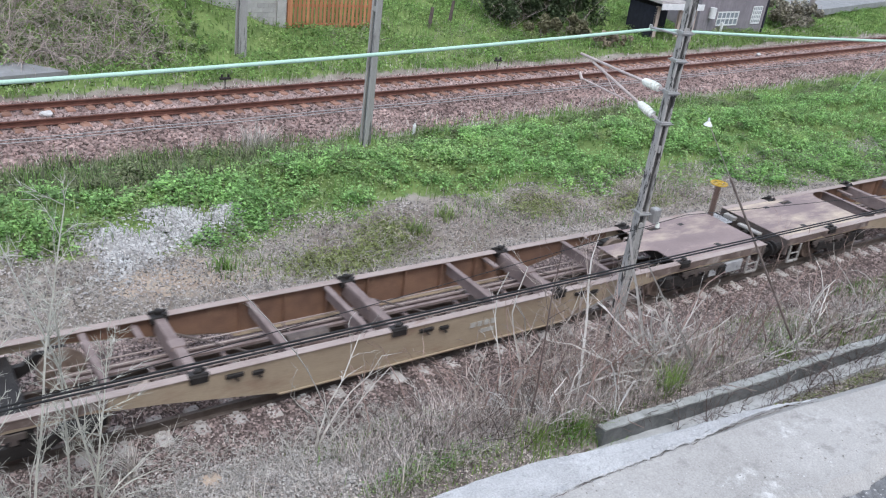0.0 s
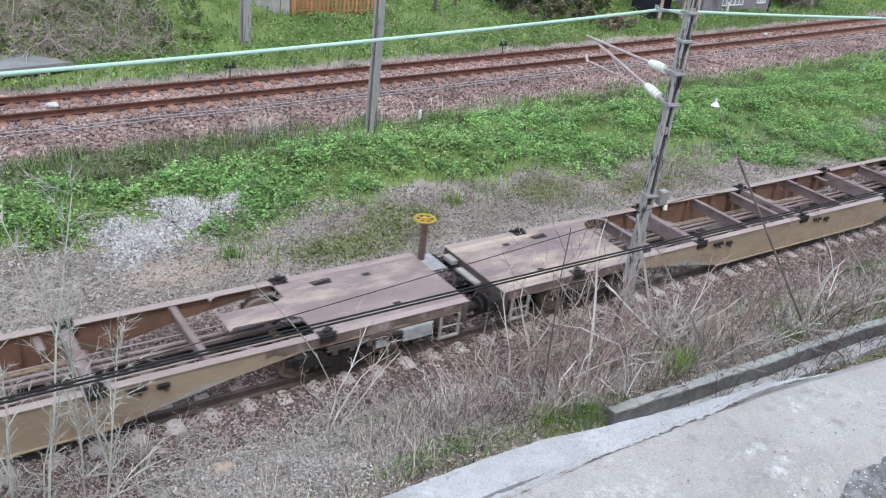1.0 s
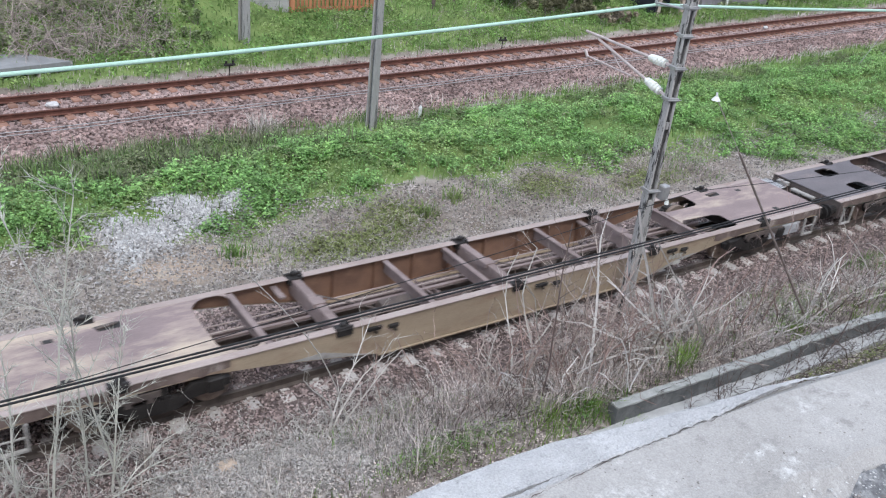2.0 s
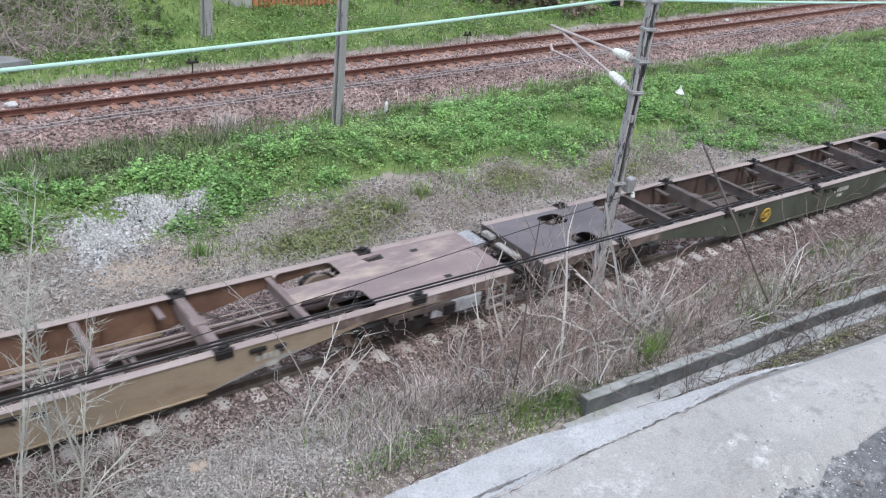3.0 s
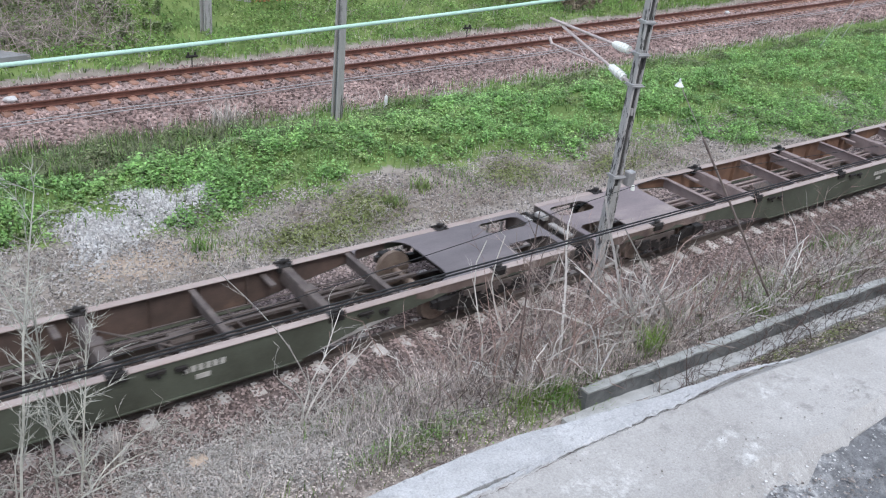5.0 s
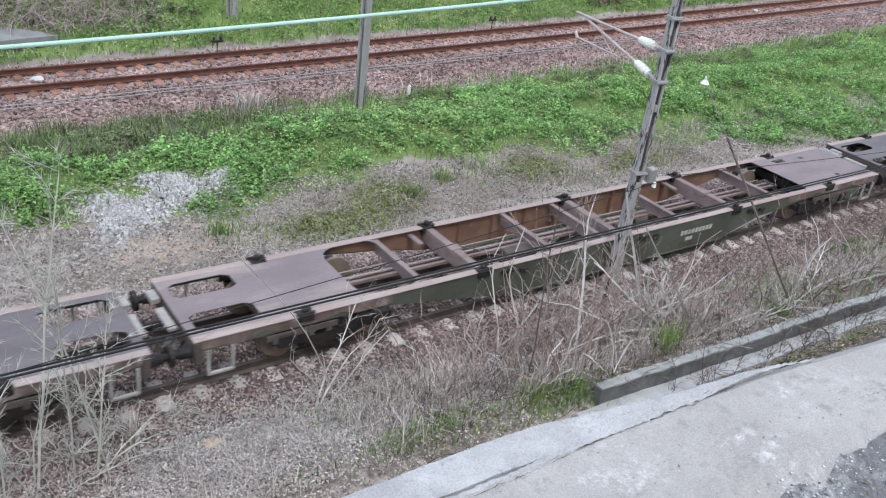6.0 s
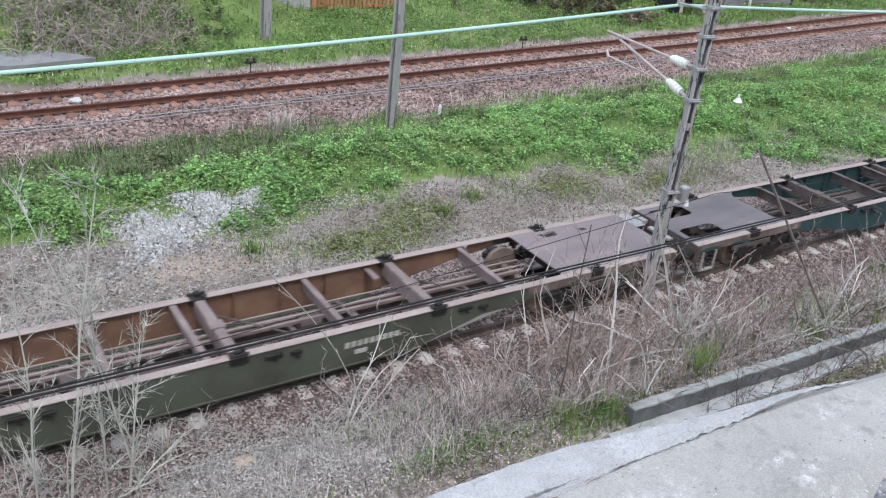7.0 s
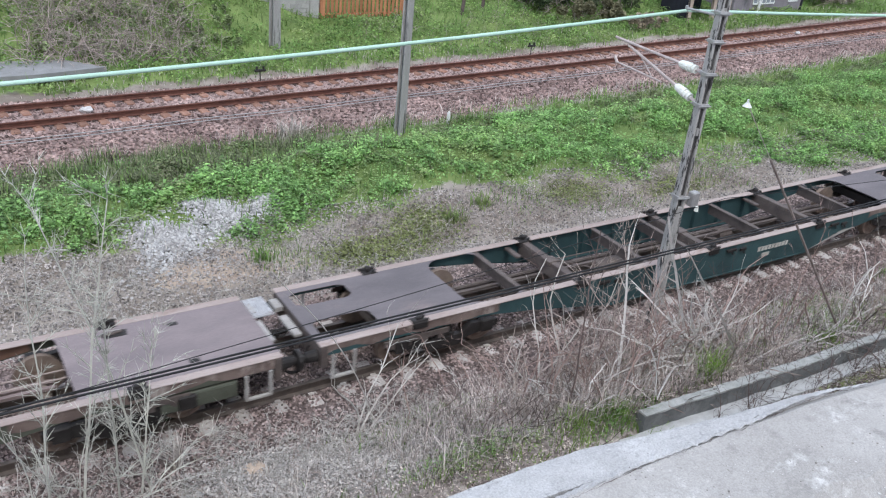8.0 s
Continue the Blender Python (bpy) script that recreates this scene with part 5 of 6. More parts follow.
pick = random.Random(70)
for cx, cy in ((8.3, 8.8), (9.2, 8.5), (10.4, 8.6), (11.4, 8.9), (13.4, 8.6), (15.0, 8.7), (17.2, 8.6)):
    roots = [(cx + pick.gauss(0, 0.35), cy + pick.gauss(0, 0.2), pick.gauss(0, 0.3), pick.gauss(0, 0.15), 1, pick.uniform(1.2, 2.5)) for _ in range(4)]
    shrub("red-brown leafless whips rising over the brambles", roots, REDTWIG, int(cx * 10), (1, 2), (0.012, 0.018), 4, 0.14, 0.0, "bare_shrub", "whips on the slope")
for i, (cx, cy, k) in enumerate(((8.4, 9.0, 4), (9.2, 9.1, 6), (9.9, 9.0, 6), (10.6, 9.1, 6), (11.3, 8.9, 5), (12.2, 8.8, 3), (16.2, 8.4, 3), (18.4, 8.3, 3))):
    roots = [(cx + pick.gauss(0, 0.3), cy + pick.gauss(0, 0.2), pick.gauss(-0.1, 0.5), pick.gauss(0, 0.2), 1, pick.uniform(1.3, 2.8)) for _ in range(k)]
    shrub("long arching pale shoots over the brambles", roots, STEMGREY if i % 3 == 1 else REDTWIG if i % 3 else TWIG, 750 + i, (1, 2), (0.014, 0.022), 4, 0.2, 0.05, "bare_shrub", "whips on the slope", 0.6, 0.5)
pick = random.Random(40)
for i in range(34):
    cx, cy = (7.4 + 5.6 * (i + pick.uniform(-0.4, 0.4)) / 23, pick.uniform(8.4, 9.6)) if i < 24 else (13.0 + 8.0 * (i - 24 + pick.uniform(-0.4, 0.4)) / 10, pick.uniform(8.0, 8.9))
    roots = [(cx + pick.gauss(0, 0.45), max(8.0, min(9.95, cy + pick.gauss(0, 0.3)))) for _ in range(pick.randint(7, 12))]
    shrub("tangled bare bramble stems beside the near track", roots, (TWIG, REDTWIG, TWIG, STEMGREY, REDTWIG, TWIG, PALETWIG)[i % 7], 400 + i, (0.5, 1.7) if i < 24 else (0.3, 0.9), (0.010, 0.020), 4, 0.38, 0.08, "bramble", "brambles on the slope", 0.6, 0.6)
stems("dry_scrub", scatter(230, 2.5, 30, 7.4, 9.6, 43, 1.1), TWIG, "dry leafless scrub over the slope", "scrub", 44, (0.25, 0.9), (0.006, 0.011), 3, 0.4, 0.08)
stems("pale_scrub", scatter(520, 0.0, 18, 8.0, 10.0, 45, 1.2), STEMGREY, "bleached dead stalks among the scrub", "scrub", 46, (0.25, 0.75), (0.006, 0.011), 3, 0.34, 0.12)
stems("dead_creeper", scatter(160, 0.2, 3.4, 9.4, 10.8, 51), STEMGREY, "bleached curly creeper beside the near rail", "creeper", 52, (0.2, 0.7), (0.006, 0.010), 4, 0.42, 0.14)
stems("dark_scrub", scatter(240, 6.0, 22, 7.6, 10.0, 47), DARKTWIG, "dark thorny stems in the scrub", "brambles", 48, (0.5, 1.4), (0.005, 0.010), 3, 0.22)
stems("bleached_creeper", scatter(260, 3.6, 7.2, 9.1, 10.3, 53), STEMGREY, "bleached curly dead weeds on the slope", "creeper", 54, (0.2, 0.6), (0.007, 0.012), 5, 0.5, 0.12, 0.35)
stems("verge_stalks", scatter(900, 1.5, 11, 14.4, 16.5, 55), STEMGREY, "low bleached stalks over the gravel verge", "twigs", 56, (0.12, 0.38), (0.005, 0.009), 4, 0.5, 0.16, 0.25)
stems("verge_twigs", scatter(1300, 8.5, 22, 14.9, 16.7, 49), TWIG, "low grey-brown twigs on the verge beyond the near track", "twigs", 50, (0.15, 0.4), (0.004, 0.009), 3, 0.4, 0.1)


# saplings and canes that stand out before the train
shrub("pale lichened sapling with feathery side twigs", [(1.8, 9.9, 0.0, 0.0, 1, 3.3), (2.25, 9.9, -0.22, 0.0, 1, 4.8), (1.32, 9.9, 0.11, 0.0, 1, 4.8), (0.9, 9.9, 0.04, 0.0, 1, 4.1), (2.1, 9.9, 0.12, 0.02, 1, 2.4)], SAPLING, 61, (2.2, 3), (0.020, 0.026), 24, 0.03, 0.0, "bare_shrub", "", 0.6, 0.65)
shrub("thin grey whips with many side shoots", [(1.3, 10.0, 0.02, -0.1, 1, 2.4), (0.7, 10.0, 0.05, -0.05, 1, 3.2), (1.2, 9.9, -0.4, 0.0, 1, 1.8), (2.2, 9.8, 0.5, 0.0, 0.8, 1.5), (1.9, 9.7, 0.9, 0.1, 0.5, 1.6), (1.5, 9.6, 1.0, 0.1, 0.3, 1.8)], SAPLING, 68, (2, 3), (0.012, 0.017), 8, 0.16, 0.04, "bare_shrub", "", 0.5)
shrub("thin pale branching shrub with arching twigs", [(5.3, 9.6, 0.28, 0.05, 1, 2.1), (5.35, 9.6, 0.42, 0.05, 1, 1.9), (5.4, 9.6, 0.85, 0.1, 0.75, 1.8), (5.35, 9.6, 0.12, 0.0, 1, 1.5)], STEMGREY, 62, (1, 2), (0.016, 0.020), 6, 0.22, 0.03, "bare_shrub", "", 0.6, 0.5)
shrub("slender arching stem over the near rail", [(5.75, 9.65, -0.28, 0.0, 1, 3.7)], STEMGREY, 74, (1, 2), (0.013, 0.016), 3, 0.08, 0.01, "bare_shrub", "", 0.4, 0.4)
shrub("tall pale dead stem beside the mast", [(11.9, 8.75, -0.40, 0.0, 1, 3.7)], PALETWIG, 63, (1, 2), (0.036, 0.038), 3, 0.035, 0.0, "bare_shrub", "", 0.6, 0.45)
shrub("tall pale dead stem rising from the brambles", [(9.8, 8.5, -0.06, 0.0, 1, 3.0)], PALETWIG, 69, (1, 2), (0.030, 0.033), 4, 0.05, 0.0, "bare_shrub", "", 0.6, 0.5)
shrub("pale dead branches fallen across the brambles", [(12.6, 8.7, -1.0, 0.0, 0.62, 3.5), (12.5, 8.65, -1.0, 0.05, 0.42, 3.2), (12.35, 8.6, -1.0, 0.0, 0.22, 3.1), (12.4, 8.6, -0.8, 0.1, 0.9, 2.2), (12.2, 8.7, 0.35, 0.0, 1, 1.7), (11.9, 8.6, -0.9, 0.3, 0.5, 2.4), (12.7, 8.5, -0.5, 0.2, 1, 1.8)], PALETWIG, 71, (1, 2), (0.024, 0.032), 4, 0.09, 0.02, "bare_shrub", "", 0.8, 0.55)
shrub("grey dead stem leaning beside the grass tuft", [(12.7, 8.2, -0.68, 0.0, 1, 3.4)], STEMGREY, 75, (1, 2), (0.022, 0.026), 4, 0.06, 0.0, "bare_shrub", "", 0.5, 0.5)
shrub("forked pale stem in the scrub", [(15.9, 8.3, 0.38, 0.0, 1, 1.5), (15.9, 8.3, 0.05, 0.0, 1, 1.5), (16.3, 8.3, 0.5, 0.0, 1, 1.2), (17.2, 8.4, -0.3, 0.1, 1, 1.4)], PALETWIG, 76, (1, 2), (0.018, 0.024), 3, 0.12, 0.0, "bare_shrub", "", 0.5, 0.5)
shrub("brown sapling with many thin shoots", [(10.1, 9.0, -0.05, 0.1, 1, 2.8), (10.2, 8.9, -0.35, 0.1, 1, 2.6), (10.2, 9.0, 0.4, 0, 1, 2.2), (9.7, 9.2, 0.1, 0, 1, 2.5)], TWIG, 64, (1, 2), (0.016, 0.022), 14, 0.12)
shrub("dark upright bare stem in the scrub", [(8.65, 8.4, 0.01, 0.0, 1, 3.3)], DARKTWIG, 65, (1, 2), (0.016, 0.02), 5, 0.05, 0.0, "bare_shrub", "", 0.6, 0.5)
shrub("dark bramble arching over the concrete trough", [(15.4, 7.3, 0.3, 0.3, 0.8, 1.9), (15.8, 7.4, -0.2, 0.2, 1, 1.6), (16.6, 7.4, 0.4, -0.1, 0.8, 1.8), (14.6, 7.2, 0.5, 0.1, 0.5, 1.6), (12.8, 7.2, -0.1, 0.1, 0.8, 1.0)], DARKTWIG, 67, (1, 2), (0.011, 0.014), 6, 0.2)


shrub("grey dead sticks lying along the low wall", [(13.9, 8.05, 1.0, -0.12, 0.36, 2.2), (15.2, 8.05, 1.0, -0.08, 0.40, 2.6), (16.8, 8.0, 1.0, -0.1, 0.36, 2.4), (12.6, 8.1, 1.0, -0.05, 0.3, 1.8), (18.0, 8.0, -0.9, -0.1, 0.5, 2.4), (19.4, 7.95, -1.0, -0.1, 0.4, 2.8), (14.8, 8.05, -0.9, -0.15, 0.5, 1.9)], STEMGREY, 72, (1, 2), (0.014, 0.02), 7, 0.12, 0.05)
shrub("dark bramble arching over the low wall", [(17.0, 7.95, 0.5, -0.4, 1, 1.8), (17.8, 7.95, -0.3, -0.3, 1, 1.5), (18.6, 7.9, 0.4, -0.4, 0.9, 1.9), (19.6, 7.9, -0.4, -0.3, 0.9, 1.7), (20.6, 7.9, -0.2, -0.4, 1, 1.9), (16.2, 8.0, -0.4, -0.4, 0.8, 1.4)], DARKTWIG, 73, (1, 2), (0.010, 0.015), 7, 0.22, 0.05)
for i, (x, y) in enumerate(((11.6, 7.25), (12.6, 7.2), (13.6, 7.1), (14.3, 7.1), (14.9, 7.1), (16.0, 7.2), (16.6, 7.1), (17.2, 7.0), (18.4, 7.0), (19.5, 7.1))):
    pick2 = random.Random(300 + i)
    shrub("dark leafless bramble sprawling over the drain ledge", [(x + pick2.gauss(0, 0.3), y + pick2.gauss(0, 0.15)) for _ in range(12)], DARKTWIG, 320 + i, (0.7, 1.4), (0.007, 0.012), 6, 0.35, 0.06, "bramble", "brambles on the slope")


def tuft(name, x, y, n, spread, hr, w, material, label, category, seed):
    rg = np.random.RandomState(seed)
    X, Y = x + rg.normal(0, spread, n), y + rg.normal(0, spread * 0.7, n)
    P = np.stack([X, Y, ground_z(X, Y) - 0.01, rg.uniform(*hr, n)], -1)
    return ribbon_mesh(name, P, w, material, label, category, rg, 0.7, 3)


for i, (x, y, s, k) in enumerate(((11.75, 8.1, 0.13, 0.8), (9.35, 7.95, 0.14, 0.45), (9.1, 8.0, 0.2, 0.3), (8.5, 8.0, 0.25, 0.45), (6.4, 8.1, 0.35, 0.25), (5.8, 8.15, 0.25, 0.2), (15.0, 7.9, 0.2, 0.35), (17.0, 7.75, 0.2, 0.4), (14.6, 6.85, 0.25, 0.25), (17.9, 7.8, 0.3, 0.35), (9.9, 7.7, 0.2, 0.45), (7.6, 7.75, 0.35, 0.25), (13.4, 8.6, 0.4, 0.3), (8.6, 7.8, 0.22, 0.3))):
    tuft("grass_tuft", x, y, 130, s, (k * 0.5, k), 0.007, FRESH, "bright green grass tuft growing on the slope", "grass tuft", 70 + i)
n = 3200
k = rg.choice(6, n, p=(0.46, 0.10, 0.06, 0.16, 0.12, 0.10))
C = np.array(((6.6, 8.15), (9.3, 7.9), (7.6, 8.0), (16.4, 8.7), (13.6, 8.7), (15.2, 8.3)))[k] + rg.normal(0, 1, (n, 2)) * np.array(((0.42, 0.13), (0.3, 0.1), (0.3, 0.12), (0.7, 0.3), (0.5, 0.2), (0.4, 0.2)))[k]
leaf_mesh("slope_weeds", np.column_stack([C, ground_z(C[:, 0], C[:, 1]) + rg.uniform(0, 1, n) * np.array((0.24, 0.22, 0.14, 0.1, 0.1, 0.1))[k]]), 0.024, LEAFMID, "small green weeds sprouting on the slope", "weeds", rg, 0.7)
n = 7000
x = rg.uniform(11, 24, n)
y = 7.32 - 0.034 * (x - 9.84) - np.abs(rg.normal(0, 0.16, n))
leaf_mesh("gutter_litter", np.column_stack([x, y, -0.27 + rg.uniform(0, 0.10, n)]), 0.024, LITTER, "dead leaves lying in the silted gutter", "leaf litter", rg, 0.6)
n = 900
k = rg.choice(3, n)
x = np.array((14.6, 16.3, 18.5))[k] + rg.normal(0, 0.5, n)
leaf_mesh("gutter_weeds", np.column_stack([x, 7.24 - 0.034 * (x - 9.84) - np.abs(rg.normal(0, 0.12, n)), -0.27 + rg.uniform(0, 0.22, n)]), 0.026, VERGELEAF, "green creeping weeds in the gutter", "weeds", rg, 0.6)
tuft("plume_grass", 2.7, 10.2, 45, 0.05, (0.3, 0.75), 0.012, STRAW, "dry pale plume of grass beside the rail", "dry grass", 80)
tuft("plume_grass", 9.9, 22.6, 120, 0.22, (0.5, 1.1), 0.014, STRAW, "dry straw-coloured tuft at the far ballast's edge", "dry grass", 81)
for i, (x, y) in enumerate(((11.2, 15.9), (12.3, 16.2), (6.2, 15.6))):
    tuft("verge_weed", x, y, 70, 0.16, (0.2, 0.5), 0.014, GRASS, "dark green weed on the gravel verge", "weed", 85 + i)

# pale sandy mound
bm = bmesh.new()
bmesh.ops.create_icosphere(bm, subdivisions=3, radius=0.3)
for v in bm.verts:
    v.co = Vector((v.co.x * 0.9, v.co.y * 0.8, v.co.z * 0.5)) * (1 + 0.15 * noise.noise(v.co * 6))
sand = part("sandstone_lump", bm, mat("sandy_stone", (0.58, 0.46, 0.36), (0.46, 0.36, 0.28), 0.95, 0, 6, 60, 0.5))
sand.location = (3.65, 9.55, -0.22)
tagged(sand, "pale sandy lump of stone among dry stalks", "stone")

# ---- small trackside things ----
def marker(name, x, y, h, r, material, label, category):
    bm = bmesh.new()
    z = float(ground_z(x, y)) - 0.05
    cyl(bm, (x, y, z), (x, y, z + h), r, r * 0.9, 10)
    cyl(bm, (x, y, z + h), (x, y, z + h + r), r * 0.9, r * 0.3, 10)
    return tagged(part(name, bm, material), label, category)


marker("marker_post", 15.13, 22.3, 0.42, 0.06, WHITEPAINT, "short white marker post in the grass", "marker post")
for x in (11.0, 23.4):
    y = far_y(x) + 1.15
    bm = bmesh.new()
    cyl(bm, (x, y, -0.3), (x, y, 0.25), 0.02, sides=6)
    box(bm, x - 0.2, x + 0.2, y - 0.05, y + 0.05, 0.22, 0.30, 0.02)
    cyl(bm, (x - 0.12, y, 0.28), (x - 0.12, y, 0.40), 0.04, sides=8)
    cyl(bm, (x + 0.12, y, 0.28), (x + 0.12, y, 0.40), 0.04, sides=8)
    tagged(part("track_fitting", bm, GREASE), "small dark lineside fitting on a stake", "fitting")
for x, y, a in ((5.0, far_y(5.0) + 0.1, 10), (42, far_y(42) + 0.2, 40)):
    bm = bmesh.new()
    bmesh.ops.create_icosphere(bm, subdivisions=2, radius=0.16)
    for v in bm.verts:
        v.co = Vector((v.co.x * 1.3, v.co.y * 0.8, v.co.z * 0.6)) * (1 + 0.3 * noise.noise(v.co * 9))
    ob = part("white_rock", bm, WHITE_STONE)
    ob.matrix_basis = pose(x, y, -0.14, 0, 0, a)
    tagged(ob, "pale rock lying between the rails", "rock")
for off in (-2.0, -1.75):
    wire("track_cable", [(xx, far_y(xx) + off + 0.04 * math.sin(xx), -0.16) for xx in np.arange(-10, 90, 2.0)], 0.014, STEEL, "grey signal cable lying along the ballast")
cap_root = tagged(new("leaning_stake"), "long leaning stake with a dark sleeve and white bell cap", "stake")
foot, neck, crown_at = Vector((15.55, 8.05, 0.08)), Vector((11.74, 8.05, 4.29)), Vector((10.78, 8.05, 5.34))
bm = bmesh.new()
cyl(bm, foot, neck, 0.024, 0.020, 8)
cyl(bm, neck, neck + (crown_at - neck) * 0.05, 0.020, 0.010, 8)
part("sleeve", bm, CANE, cap_root, "dark brown weathered sleeve")
bm = bmesh.new()
cyl(bm, neck, crown_at, 0.0065, sides=6)
part("rod", bm, PINKTUBE, cap_root)
bm = bmesh.new()
cyl(bm, crown_at - Vector((0, 0, 0.045)), crown_at + Vector((0, 0, 0.01)), 0.07, 0.03, 14)
cyl(bm, crown_at + Vector((0, 0, 0.01)), crown_at + Vector((-0.01, 0, 0.07)), 0.022, 0.014, 10)
part("cap", bm, WHITEPAINT, cap_root, "white plastic bell cap")


# ---- beyond the far track ----
def fence():
    root = tagged(new("picket_fence"), "orange-brown stained wooden picket fence on the bank", "fence")
    root.matrix_basis = pose(16.55, 34.95, float(ground_z(18, 35)) - 0.05, 0, 0, -2)
    bm = bmesh.new()
    box(bm, -0.055, 0.055, -0.02, 0.012, 0.06, 2.0, 0.008)
    picket = mesh_of("picket", bm, WOOD)
    for i in range(20):
        ob = new("picket", picket)
        ob.parent, ob.location = root, (0.09 + i * 0.198, -0.02, 0)
    for z in (0.2, 1.0, 1.8):
        bm = bmesh.new()
        box(bm, 0, 3.95, 0.015, 0.055, z - 0.05, z + 0.05, 0.006)
        part("rail", bm, WOOD, root)
    bm = bmesh.new()
    box(bm, 0.1, 0.16, 0.08, 0.11, 0.1, 1.9)
    back = mesh_of("back_picket", bm, WOOD)
    for i in range(19):
        ob = new("back_picket", back)
        ob.parent, ob.location = root, (0.06 + i * 0.198, 0, 0)
    for x in (0.0, 3.98):
        bm = bmesh.new()
        box(bm, x - 0.06, x + 0.06, -0.04, 0.08, -0.3, 2.1, 0.01)
        part("post", bm, WOOD, root)
    return root


fence()


def block_wall():
    root = tagged(new("garden_wall"), "grey rendered concrete block wall", "wall", "", "structure")
    bm = bmesh.new()
    box(bm, 0.004, 0.496, 0, 0.2, 0.003, 0.197, 0.003)
    me = mesh_of("block", bm, BLOCKWALL)
    for j in range(11):
        for i in range(16):
            ob = new("block", me)
            ob.parent = root
            ob.matrix_basis = pose(16.4 - 0.5 * (i + 1) + (0.25 if j % 2 else 0), 35.05 + 0.0 * i, -0.05 + 0.2 * j + 0.12)
    bm = bmesh.new()
    box(bm, 8.2, 16.62, 35.09, 35.22, -0.3, 2.3)
    part("mortar", bm, CONCRETE, root)
    bm = bmesh.new()
    box(bm, 16.02, 16.42, 34.95, 35.35, -0.3, 2.4, 0.01)
    part("pier", bm, BLOCKWALL, root)
    return root


block_wall()
bm = bmesh.new()
box(bm, 20.75, 21.1, 34.75, 35.1, -0.2, 2.3, 0.02)
tagged(part("gate_post", bm, mat("brown_post", (0.22, 0.16, 0.13), (0.15, 0.11, 0.09), 0.9)), "dark brown wooden post beside the picket fence", "post")
for x, y, h, r in ((23.9, 35.0, 1.1, 0.10), (25.5, 35.6, 1.2, 0.09), (28.4, 35.8, 1.8, 0.12)):
    bm = bmesh.new()
    z = float(ground_z(x, y)) - 0.1
    cyl(bm, (x, y, z), (x + 0.1, y, z + h), r, r * 0.8, 8)
    tagged(part("old_stump", bm, DARKTWIG), "dark weathered wooden stump in the grass", "stump")


def shed(x, y, turn):
    root = tagged(new("shed"), "mauve-grey boarded shed with white-framed window", "shed")
    root.matrix_basis = pose(x, y, float(ground_z(x, y)) - 0.1, 0, 0, turn)
    for i in range(26):
        bm = bmesh.new()
        box(bm, i * 0.25, i * 0.25 + 0.242, -0.03, 0, 0, 3.2)
        part("board", bm, SHED, root)
    bm = bmesh.new()
    box(bm, 0, 6.5, 0.0, 0.12, 0, 3.2)
    box(bm, 0, 0.12, 0.12, 5, 0, 3.2)
    box(bm, 6.38, 6.5, 0.12, 5, 0, 3.2)
    box(bm, 0, 6.5, 4.88, 5, 0, 3.2)
    part("wall", bm, SHED, root)
    bm = bmesh.new()
    box(bm, -0.4, 6.9, -0.5, 5.4, 3.2, 3.32, 0.02)
    part("roof", bm, ROOF, root)
    for wx, wz, w, h in ((1.7, 0.55, 2.0, 0.75), (5.1, 0.6, 0.9, 1.0)):
        bm = bmesh.new()
        box(bm, wx, wx + w, -0.05, -0.032, wz, wz + h)
        win = part("window", bm, GLASS, root)
        bm = bmesh.new()
        for k in range(6):
            box(bm, wx + k * w / 5 - 0.03, wx + k * w / 5 + 0.03, -0.08, -0.05, wz - 0.04, wz + h + 0.04)
        for k in range(3 if w > 1 else 5):
            zz = wz + k * h / (2 if w > 1 else 4)
            box(bm, wx - 0.03, wx + w + 0.03, -0.081, -0.051, zz - 0.035, zz + 0.035)
        part("window_grille", bm, WHITEPAINT, win, "white window bars")
    bm = bmesh.new()
    cyl(bm, (0.95, -0.2, 1.0), (0.95, -0.2, 1.6), 0.2, sides=14)
    part("water_drum", bm, WHITEPAINT, root, "white drum fixed to the wall")
    bm = bmesh.new()
    box(bm, 6.44, 6.56, -0.1, 0.02, 0, 3.2)
    part("corner_board", bm, DARKIN, root)
    return root


shed(41.6, 33.7, 3)


def open_garage(x, y, turn):
    root = tagged(new("lean_to"), "old open lean-to with a sheet roof and dark inside", "lean-to")
    root.matrix_basis = pose(x, y, float(ground_z(x, y)) - 0.1, 0, 0, turn) @ Matrix.Diagonal((0.72, 0.72, 1.1, 1))
    bm = bmesh.new()
    upright(bm, [(-0.3, 2.0), (4.3, 1.75), (4.3, 1.85), (-0.3, 2.1)], -0.6, 3.5)
    for k in range(18):
        xx = -0.25 + k * 0.26
        cyl(bm, (xx, -0.6, 2.12 - 0.054 * (xx + 0.3)), (xx, 3.5, 2.12 - 0.054 * (xx + 0.3)), 0.035, sides=6)
    part("roof", bm, ROOF, root)
    # Inside walls carry the interior's darkness in their colour.
    bm = bmesh.new()
    box(bm, 0, 4, 2.8, 3, 0, 1.75)
    box(bm, 0, 0.1, 0, 2.8, 0, 1.75)
    part("wall", bm, DARKIN, root)
    for xx in (0.0, 2.4, 3.9):
        bm = bmesh.new()
        box(bm, xx, xx + 0.3, -0.05, 0.2, 0, 1.8, 0.01)
        part("pillar", bm, mat("peach_render", (0.52, 0.42, 0.36), (0.42, 0.33, 0.28), 0.9), root)
    bm = bmesh.new()
    box(bm, -0.2, 4.2, -0.62, -0.56, 1.72, 2.02, 0.01)
    part("fascia", bm, WHITEPAINT, root, "flaking pale fascia board")
    return root


open_garage(36.8, 32.6, -3)


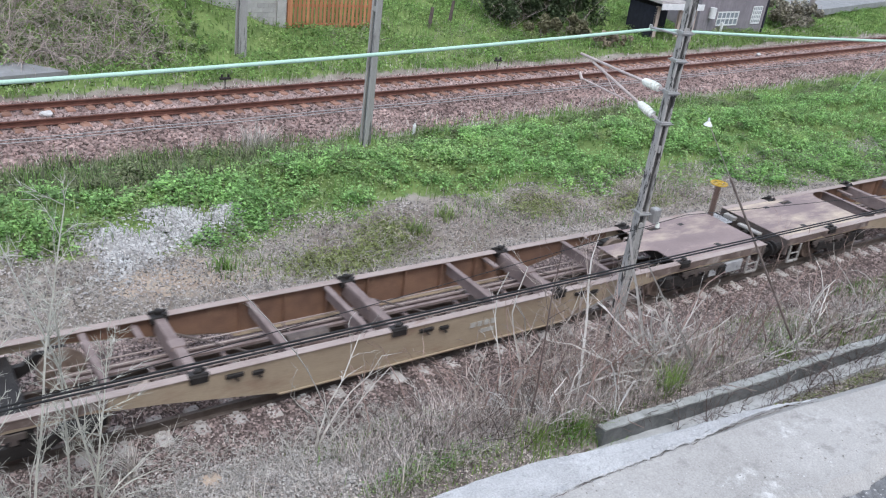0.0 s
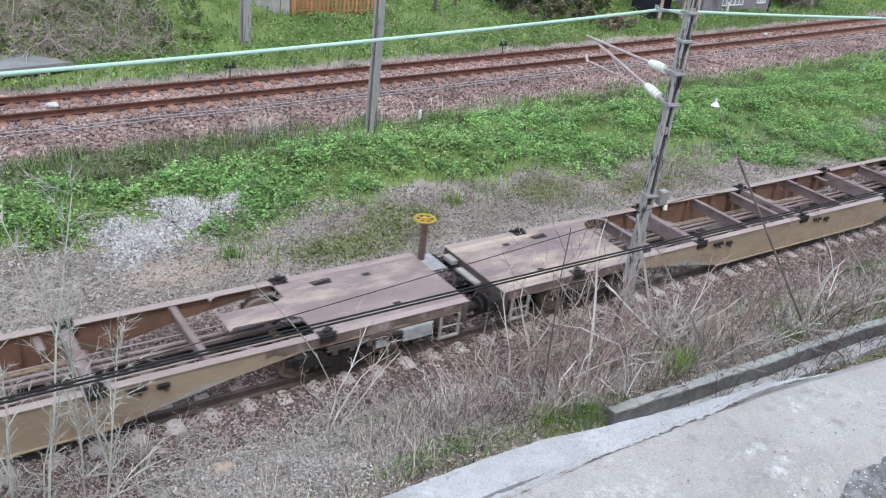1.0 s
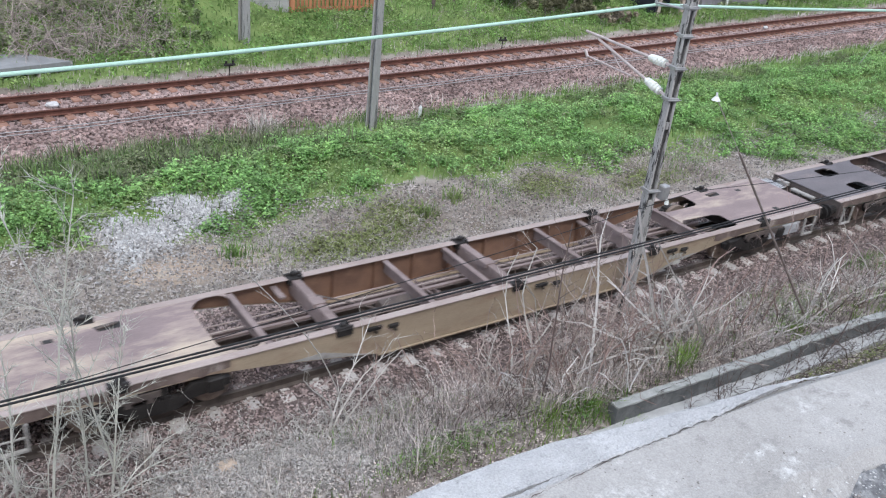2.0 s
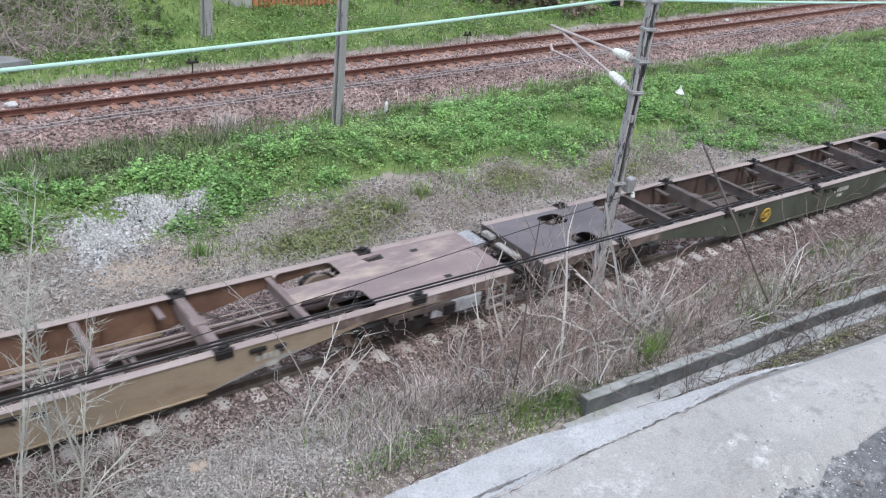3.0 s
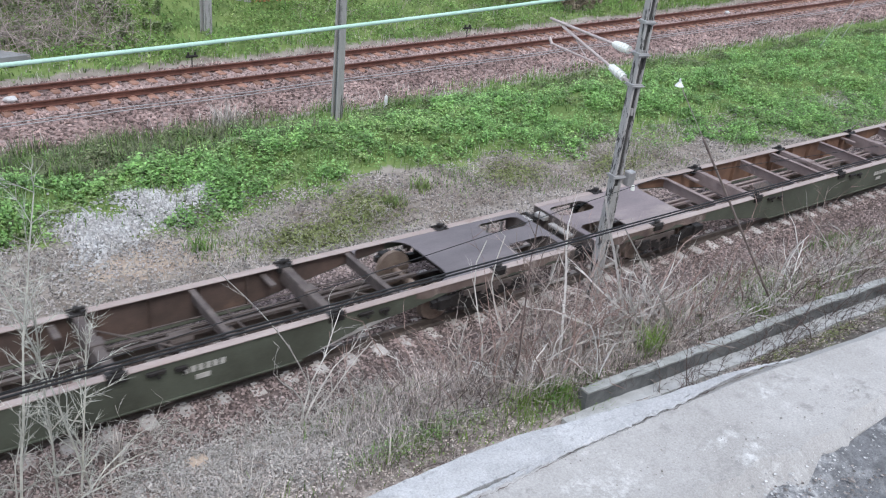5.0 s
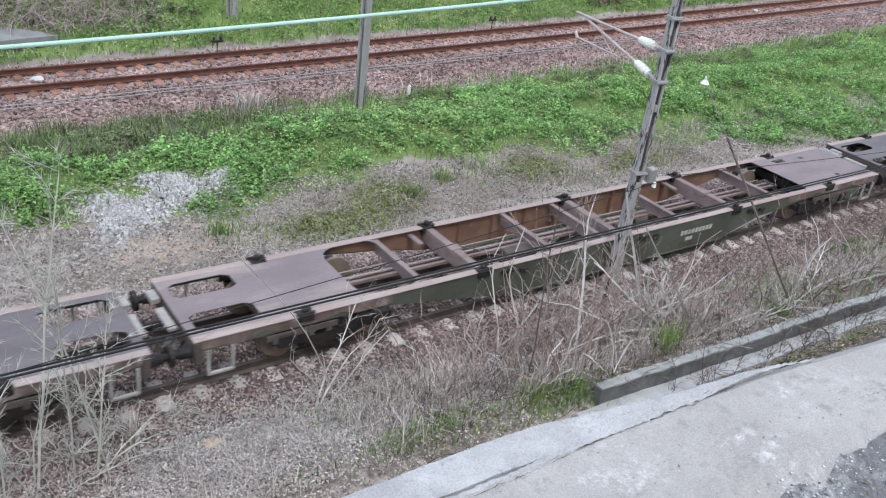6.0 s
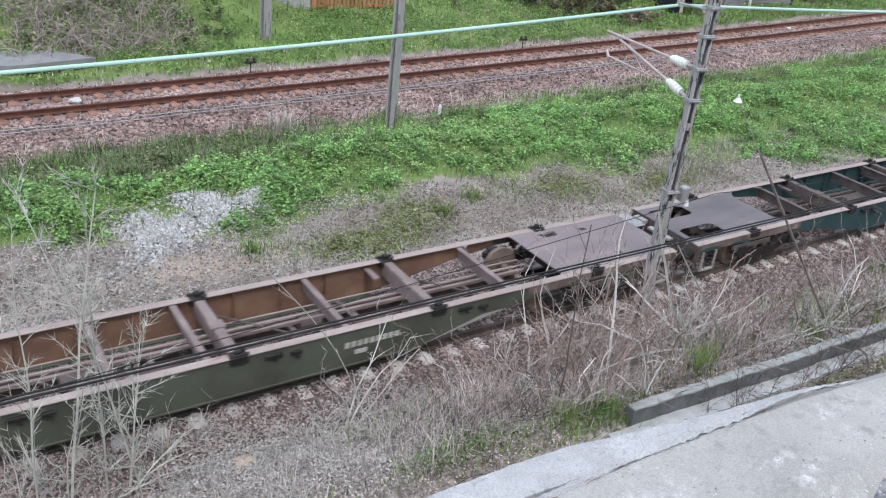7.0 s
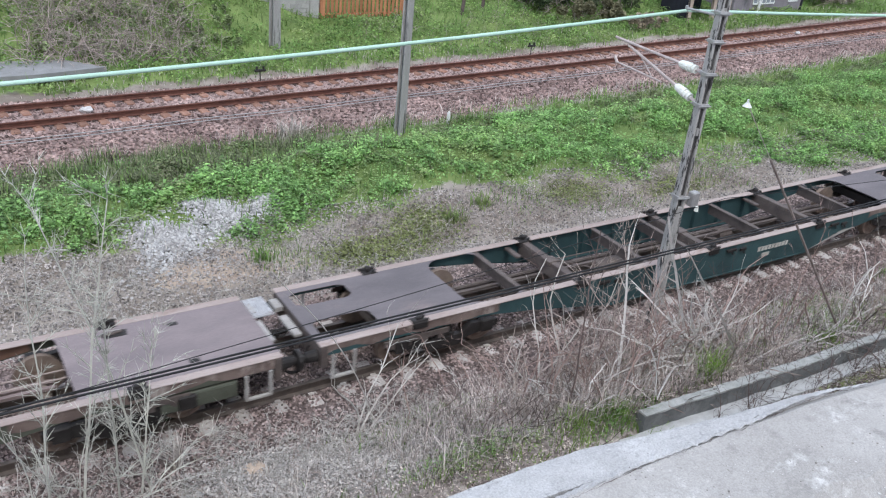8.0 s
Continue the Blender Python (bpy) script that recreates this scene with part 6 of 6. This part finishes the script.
def hedge(name, cx, cy, rx, ry, h, n, material, label, seed, size=0.1):
    """A rough bush: several stems and a crown of leaf clumps with gaps."""
    rg = np.random.RandomState(seed)
    root = tagged(new(name), label, "bush")
    k = int(14 + 10 * rx * ry)
    lobes = np.stack([cx + rg.uniform(-rx, rx, k), cy + rg.uniform(-ry, ry, k), rg.uniform(0.25, 0.85, k) * h, rg.uniform(0.25, 0.6, k)], -1)
    which = rg.randint(0, k, n)
    d = rg.normal(0, 1, (n, 3))
    d /= np.linalg.norm(d, axis=1)[:, None]
    C = lobes[which, :3] + d * (lobes[which, 3] * h * 0.45 * rg.uniform(0.5, 1.05, n))[:, None]
    C[:, 2] = np.maximum(C[:, 2], 0.03) + ground_z(C[:, 0], C[:, 1])
    crown = leaf_mesh("crown", C, size, material, "", "", rg)
    for key in ("label", "category"):
        if key in crown:
            del crown[key]
    crown.parent = root
    st = stems("branchwork", [(float(a), float(b)) for a, b, *_ in lobes], TWIG, "", "", seed, (h * 0.6, h), (0.012, 0.03), 5, 0.2)
    for key in ("label", "category"):
        if key in st:
            del st[key]
    st.parent = root
    return root


hedge("bush", 31.4, 35.8, 3.6, 1.5, 2.6, 24000, BUSH, "dark evergreen hedge with bare stems", 91)
hedge("bush", 30.6, 33.4, 2.2, 0.7, 1.0, 8000, mat("mixed_scrub_leaves", (0.26, 0.25, 0.15), (0.16, 0.15, 0.09), 0.8, 0, 0.8, 12, 0, island=0.5, trans=0.2), "brownish scrub at the foot of the hedge", 92, 0.08)
hedge("bush", 33.0, 31.9, 1.2, 0.4, 0.8, 3000, mat("straw_scrub_leaves", (0.42, 0.36, 0.27), (0.28, 0.23, 0.17), 0.8, 0, 0.8, 12, 0, island=0.5, trans=0.2), "dry brown scrub beside the lean-to", 93, 0.08)
hedge("bush", 8.2, 33.6, 3.8, 2.4, 0.6, 9000, mat("grey_green_scrub", (0.33, 0.40, 0.20), (0.20, 0.26, 0.12), 0.8, 0, 0.8, 12, 0, island=0.5, trans=0.2), "grey-green scrub on the bank", 94, 0.07)
hedge("bush", 52.0, 35.0, 2.5, 0.8, 1.8, 5000, mat("pale_scrub_leaves", (0.36, 0.33, 0.26), (0.24, 0.22, 0.17), 0.8, 0, 0.8, 12, 0, island=0.5, trans=0.2), "pale dry scrub beside the shed", 95, 0.1)
stems("brushwood", scatter(620, 4.0, 10.2, 30.7, 34.4, 96), TWIG, "heap of cut grey branches on the bank", "brush pile", 97, (0.6, 1.9), (0.012, 0.026), 4, 0.32, 0.25)
stems("bank_briars", scatter(160, 17, 30, 30.5, 34.5, 98), TWIG, "thin bare briars in the far grass", "briars", 99, (0.4, 1.0), (0.005, 0.01), 3, 0.3, 0.1)

bm = bmesh.new()
outline(bm, [(-30, 29.4), (4.2, 29.6), (6.4, 30.0), (5.2, 31.2), (-30, 33.4)], -0.15, 0.12)
tagged(part("concrete_apron", bm, ASPHALT), "grey concrete apron at the bank's edge", "pavement", "", "structure")
bm = bmesh.new()
outline(bm, [(56, 38.5), (58, 36.5), (160, 60), (160, 70), (60, 45)], 0.3, 0.72)
tagged(part("road", bm, ASPHALT), "pale asphalt lane beyond the far track", "road", "", "structure")
bm = bmesh.new()
cyl(bm, (53.4, 34.6, -0.1), (53.9, 34.6, 6.0), 0.17, 0.13, 10)
tagged(part("wooden_pole", bm, mat("grey_pole_wood", (0.30, 0.27, 0.25), (0.20, 0.18, 0.165), 0.9, streak=(1, 1, 0.2))), "grey leaning wooden utility pole", "pole")
marker("white_post", 43.2, 33.2, 0.8, 0.08, WHITEPAINT, "white plastic post at the grass edge", "post")


def motions():
    """The train rolls past to the left; every wheelset turns with it."""
    def gone(t):
        return 9.0 * t + 0.01 * t * t
    for root, lead in zip(TRAIN, LEADS):
        walk(root, [(k * 0.5, pose(lead - gone(k * 0.5), NEAR_Y, 0)) for k in range(17)])
    for ws, x in WHEELS:
        walk(ws, [(k / 30, pose(x, 0, 0.35, 0, -math.degrees(gone(k / 30) / 0.35), 0)) for k in range(241)])


motions()
